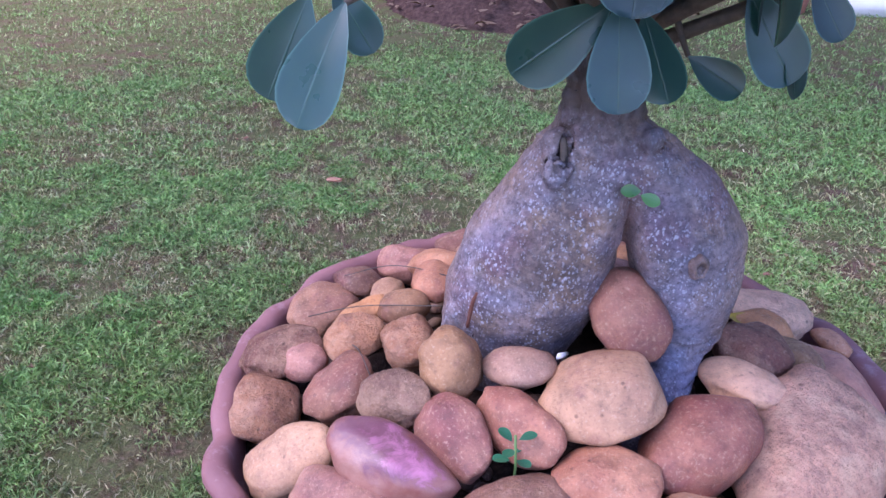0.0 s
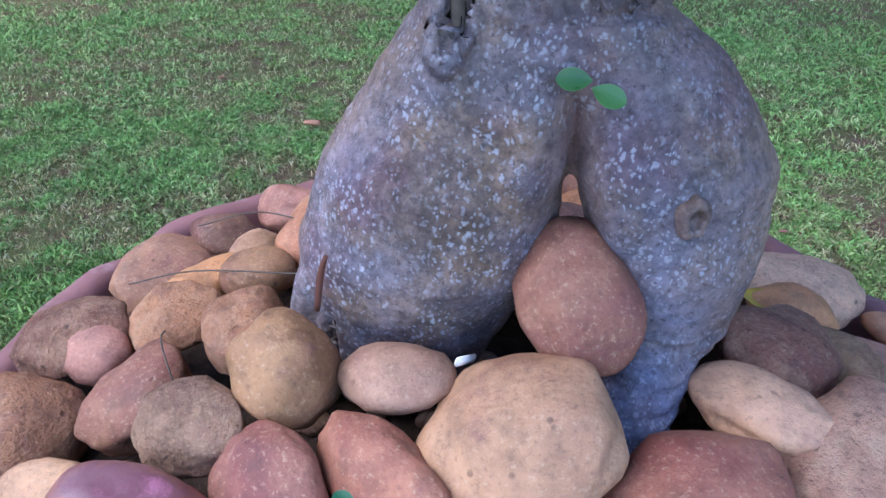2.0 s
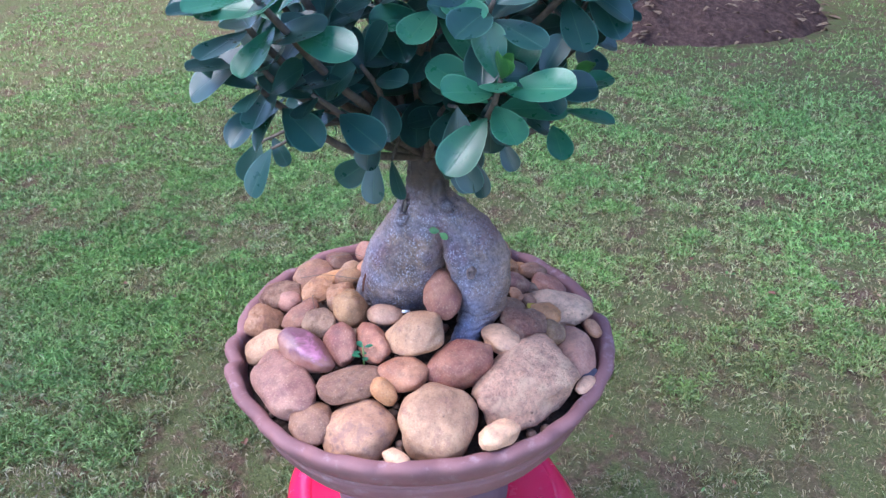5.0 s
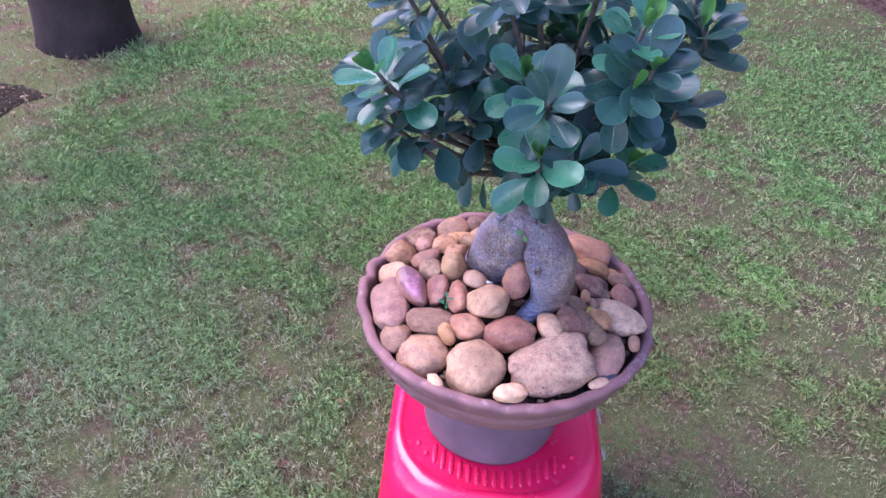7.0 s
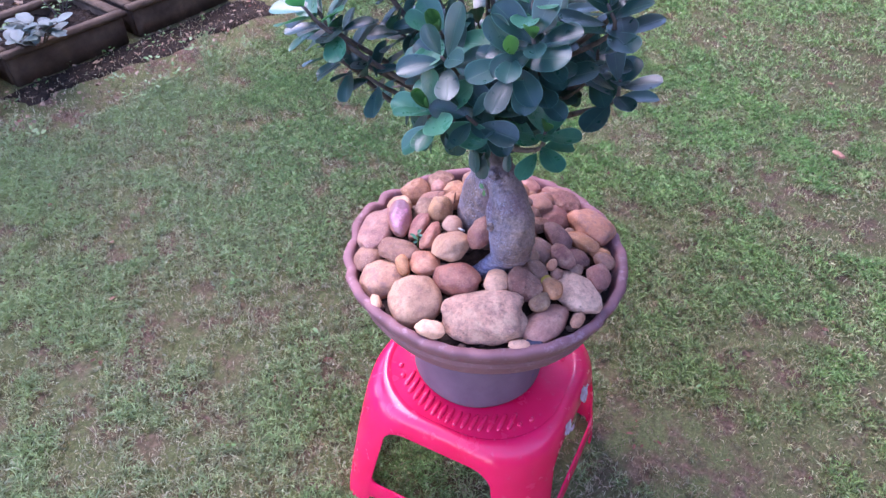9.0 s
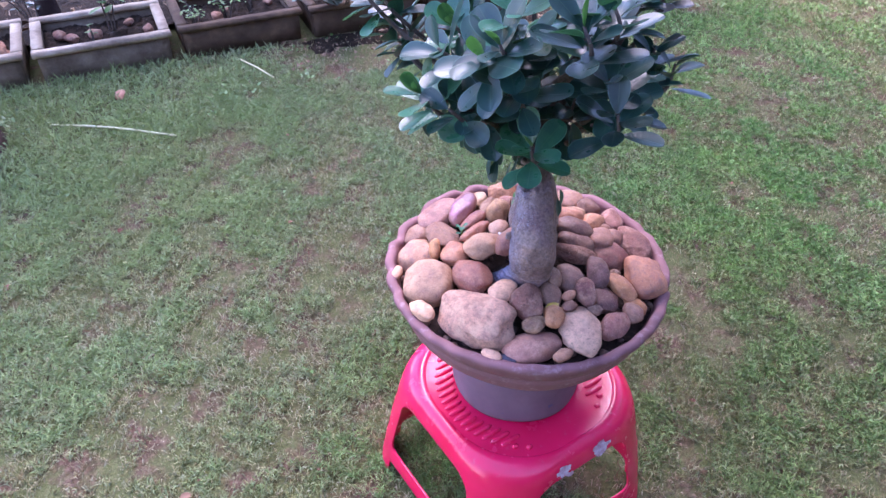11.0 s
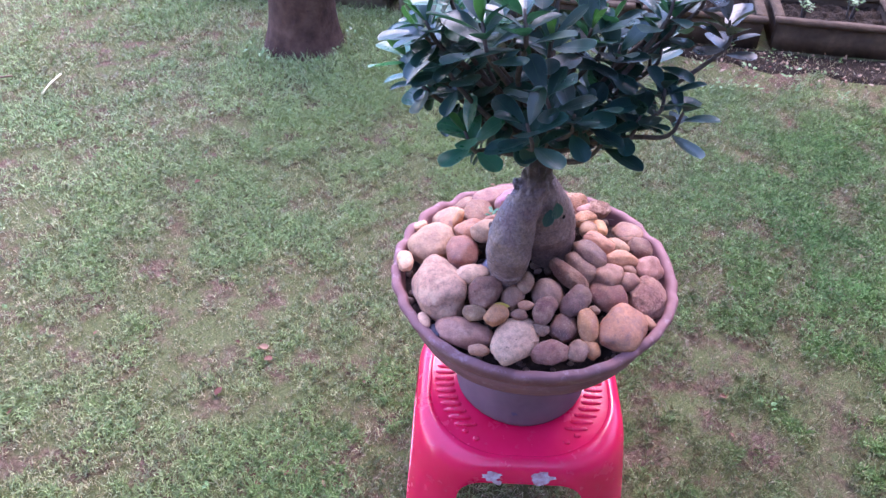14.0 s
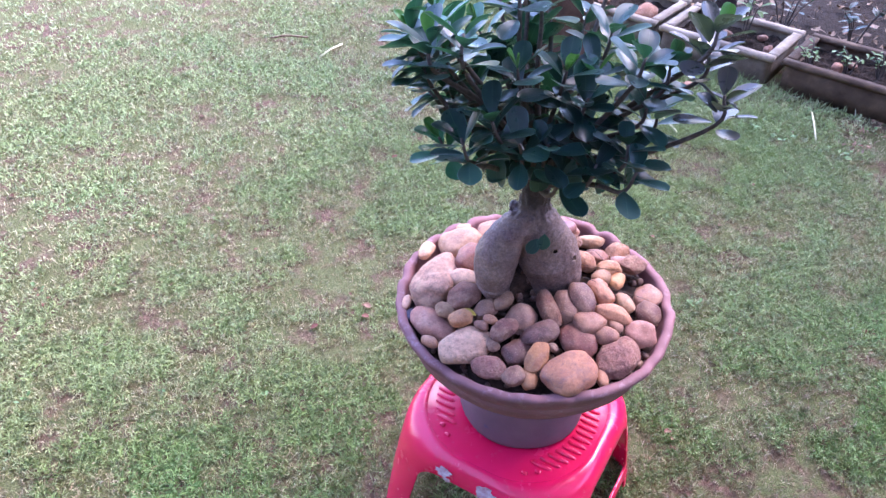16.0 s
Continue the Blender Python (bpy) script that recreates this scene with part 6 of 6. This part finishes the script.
# bare earth round the basin
bm = bmesh.new()
hub = bm.verts.new((-3.40, 1.10, 0.03))
loops = []
for s in (0.35, 0.7, 0.92, 1.0):
    ring = []
    for i in range(48):
        a = 2 * math.pi * i / 48
        e = s * (1 + 0.12 * value(math.cos(a), math.sin(a), 4, 2.0))
        x, y = -3.40 + 0.66 * e * math.cos(a), 1.10 + 0.40 * e * math.sin(a)
        ring.append(bm.verts.new((x, y, ground_height(x, y) + (0.012 if s < 0.95 else -0.02) + 0.008 * value(x, y, 7, 9.0))))
    loops.append(ring)
for i in range(48):
    bm.faces.new((hub, loops[0][i], loops[0][(i + 1) % 48]))
    for p, q in zip(loops, loops[1:]):
        bm.faces.new((p[i], q[i], q[(i + 1) % 48], p[(i + 1) % 48]))
tagged(part("bare_soil", bm, M["mound"]), "bare dark reddish earth under the basin", "soil", kind="structure")

# ---- grass ----
def lattice(x, y, size, seed):
    """Smooth random heights from 0 to 1 on a grid of the given size."""
    rng = np.random.default_rng(seed)
    tab = rng.uniform(0, 1, (256, 256))
    u, v = x / size + 1000.5, y / size + 1000.5
    i, j = np.floor(u).astype(int), np.floor(v).astype(int)
    a, b = u - i, v - j
    a, b = a * a * (3 - 2 * a), b * b * (3 - 2 * b)
    i0, j0, i1, j1 = i % 256, j % 256, (i + 1) % 256, (j + 1) % 256
    return (tab[i0, j0] * (1 - a) + tab[i1, j0] * a) * (1 - b) + (tab[i0, j1] * (1 - a) + tab[i1, j1] * a) * b


def blades(count, rmin, rmax, length, width, seed, centre=(-0.3, 0.1)):
    """Bent tapering blades in a ring round the middle of the lawn, thinner and drier over bare earth; corners and dryness."""
    rng = np.random.default_rng(seed)
    r = np.sqrt(rng.uniform(rmin ** 2, rmax ** 2, count)) * rng.uniform(0.90, 1.10, count)
    a = rng.uniform(0, 2 * np.pi, count)
    x, y = centre[0] + r * np.cos(a), centre[1] + r * np.sin(a)
    # gather into tufts
    cell = 0.035
    x += 0.45 * (np.round(x / cell) * cell - x) * rng.uniform(0, 1, count)
    y += 0.45 * (np.round(y / cell) * cell - y) * rng.uniform(0, 1, count)
    cover = 0.75 * lattice(x, y, 0.075, 5) + 0.75 * lattice(x, y, 0.032, 6) + 0.55 * lattice(x, y, 0.15, 8) + 0.60 * lattice(x, y, 0.36, 7) - 1.33
    # trodden ground round the stool
    cover -= 0.26 * np.exp(-((x - 0.45) / 0.75) ** 2 - ((y - 0.55) / 0.75) ** 2)
    # worn strip along the shaded troughs, long grass before the pale ones and round the trees
    u = (x - START.x) * DIR.x + (y - START.y) * DIR.y
    v = (x - START.x) * NRM.x + (y - START.y) * NRM.y
    cover -= 0.9 * np.clip((v + 0.42) / 0.25, 0, 1) * np.clip((u - 0.75) / 0.3, 0, 1)
    tall = np.exp(-((x + 0.745) ** 2 + (y + 1.755) ** 2) / 0.55 ** 2) + np.exp(-((x + 2.5) ** 2 + (y - 0.24) ** 2) / 0.5 ** 2) + np.clip((v + 0.55) / 0.4, 0, 1) * np.clip((0.9 - u) / 0.4, 0, 1)
    cover += 0.25 * np.clip(tall, 0, 1)
    keep = rng.uniform(0, 1, count) < np.clip(0.93 + 1.55 * cover, 0.10, 1.0)
    gap = ((x + 0.745) ** 2 + (y + 1.755) ** 2 > 0.16 ** 2) & ((x + 2.5) ** 2 + (y - 0.24) ** 2 > 0.19 ** 2)
    keep &= gap & ~((v > -0.005) & (u > -1.6) & (u < 1.95))
    keep &= ((x + 3.40) / 0.64) ** 2 + ((y - 1.10) / 0.38) ** 2 > 0.35 + 0.65 * rng.uniform(0, 1, count)
    keep &= ((x + 0.28) / 1.0) ** 2 + ((y - 4.27) / 1.02) ** 2 > 1
    x, y, cover, tall = x[keep], y[keep], cover[keep], np.clip(tall[keep], 0, 1)
    m = len(x)
    dry = np.clip(0.5 - 1.7 * (cover + 0.19) + rng.normal(0, 0.24, m), 0, 1)
    dry = np.where(rng.uniform(0, 1, m) < 0.06, 0.85, dry)
    ln = length * rng.uniform(0.5, 1.3, m) * np.clip(1.0 + 0.55 * cover, 0.6, 1.5) * (1 + 0.9 * tall)
    w = width * rng.uniform(0.6, 1.2, m) * 0.5
    h = rng.uniform(0, 2 * np.pi, m)
    rise = np.clip(rng.uniform(0.15, 0.85, m) + 0.15 * tall, 0, 0.97)
    dx, dy = np.cos(h), np.sin(h)
    flat = np.sqrt(1 - rise ** 2)
    co = np.zeros((m, 4, 3))
    for i, (s, side) in enumerate(((0.0, 0), (0.45, 1), (0.45, -1), (1.0, 0))):
        up = rise * s - 0.24 * s * s * (1 - 0.4 * rise)
        co[:, i, 0] = x + dx * flat * ln * s - dy * w * side
        co[:, i, 1] = y + dy * flat * ln * s + dx * w * side
        co[:, i, 2] = np.maximum(up, -0.02 * s) * ln + 0.004 * (s > 0) + rng.uniform(0, 0.006, m) * (s > 0)
    return co, dry


sets = [blades(740000, 0.0, 1.5, 0.018, 0.0014, 1), blades(460000, 1.5, 2.7, 0.021, 0.0022, 2), blades(170000, 2.7, 4.6, 0.024, 0.0036, 3)]
co = np.concatenate([q for q, _ in sets])
dry = np.concatenate([q for _, q in sets])
m = len(co)
me = bpy.data.meshes.new("grass")
me.vertices.add(m * 4)
me.vertices.foreach_set("co", co.astype(np.float32).ravel())
base = np.arange(m)[:, None] * 4
me.loops.add(m * 6)
me.loops.foreach_set("vertex_index", np.concatenate([base + np.array([0, 2, 1]), base + np.array([1, 2, 3])], axis=1).ravel().astype(np.int32))
me.polygons.add(m * 2)
me.polygons.foreach_set("loop_start", (np.arange(m * 2) * 3).astype(np.int32))
me.update(calc_edges=True)
me.attributes.new("dryness", "FLOAT", "POINT").data.foreach_set("value", np.repeat(dry, 4).astype(np.float32))
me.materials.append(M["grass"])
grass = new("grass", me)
tagged(grass, "short patchy lawn grass, green with straw-coloured blades", "grass", kind="stuff")
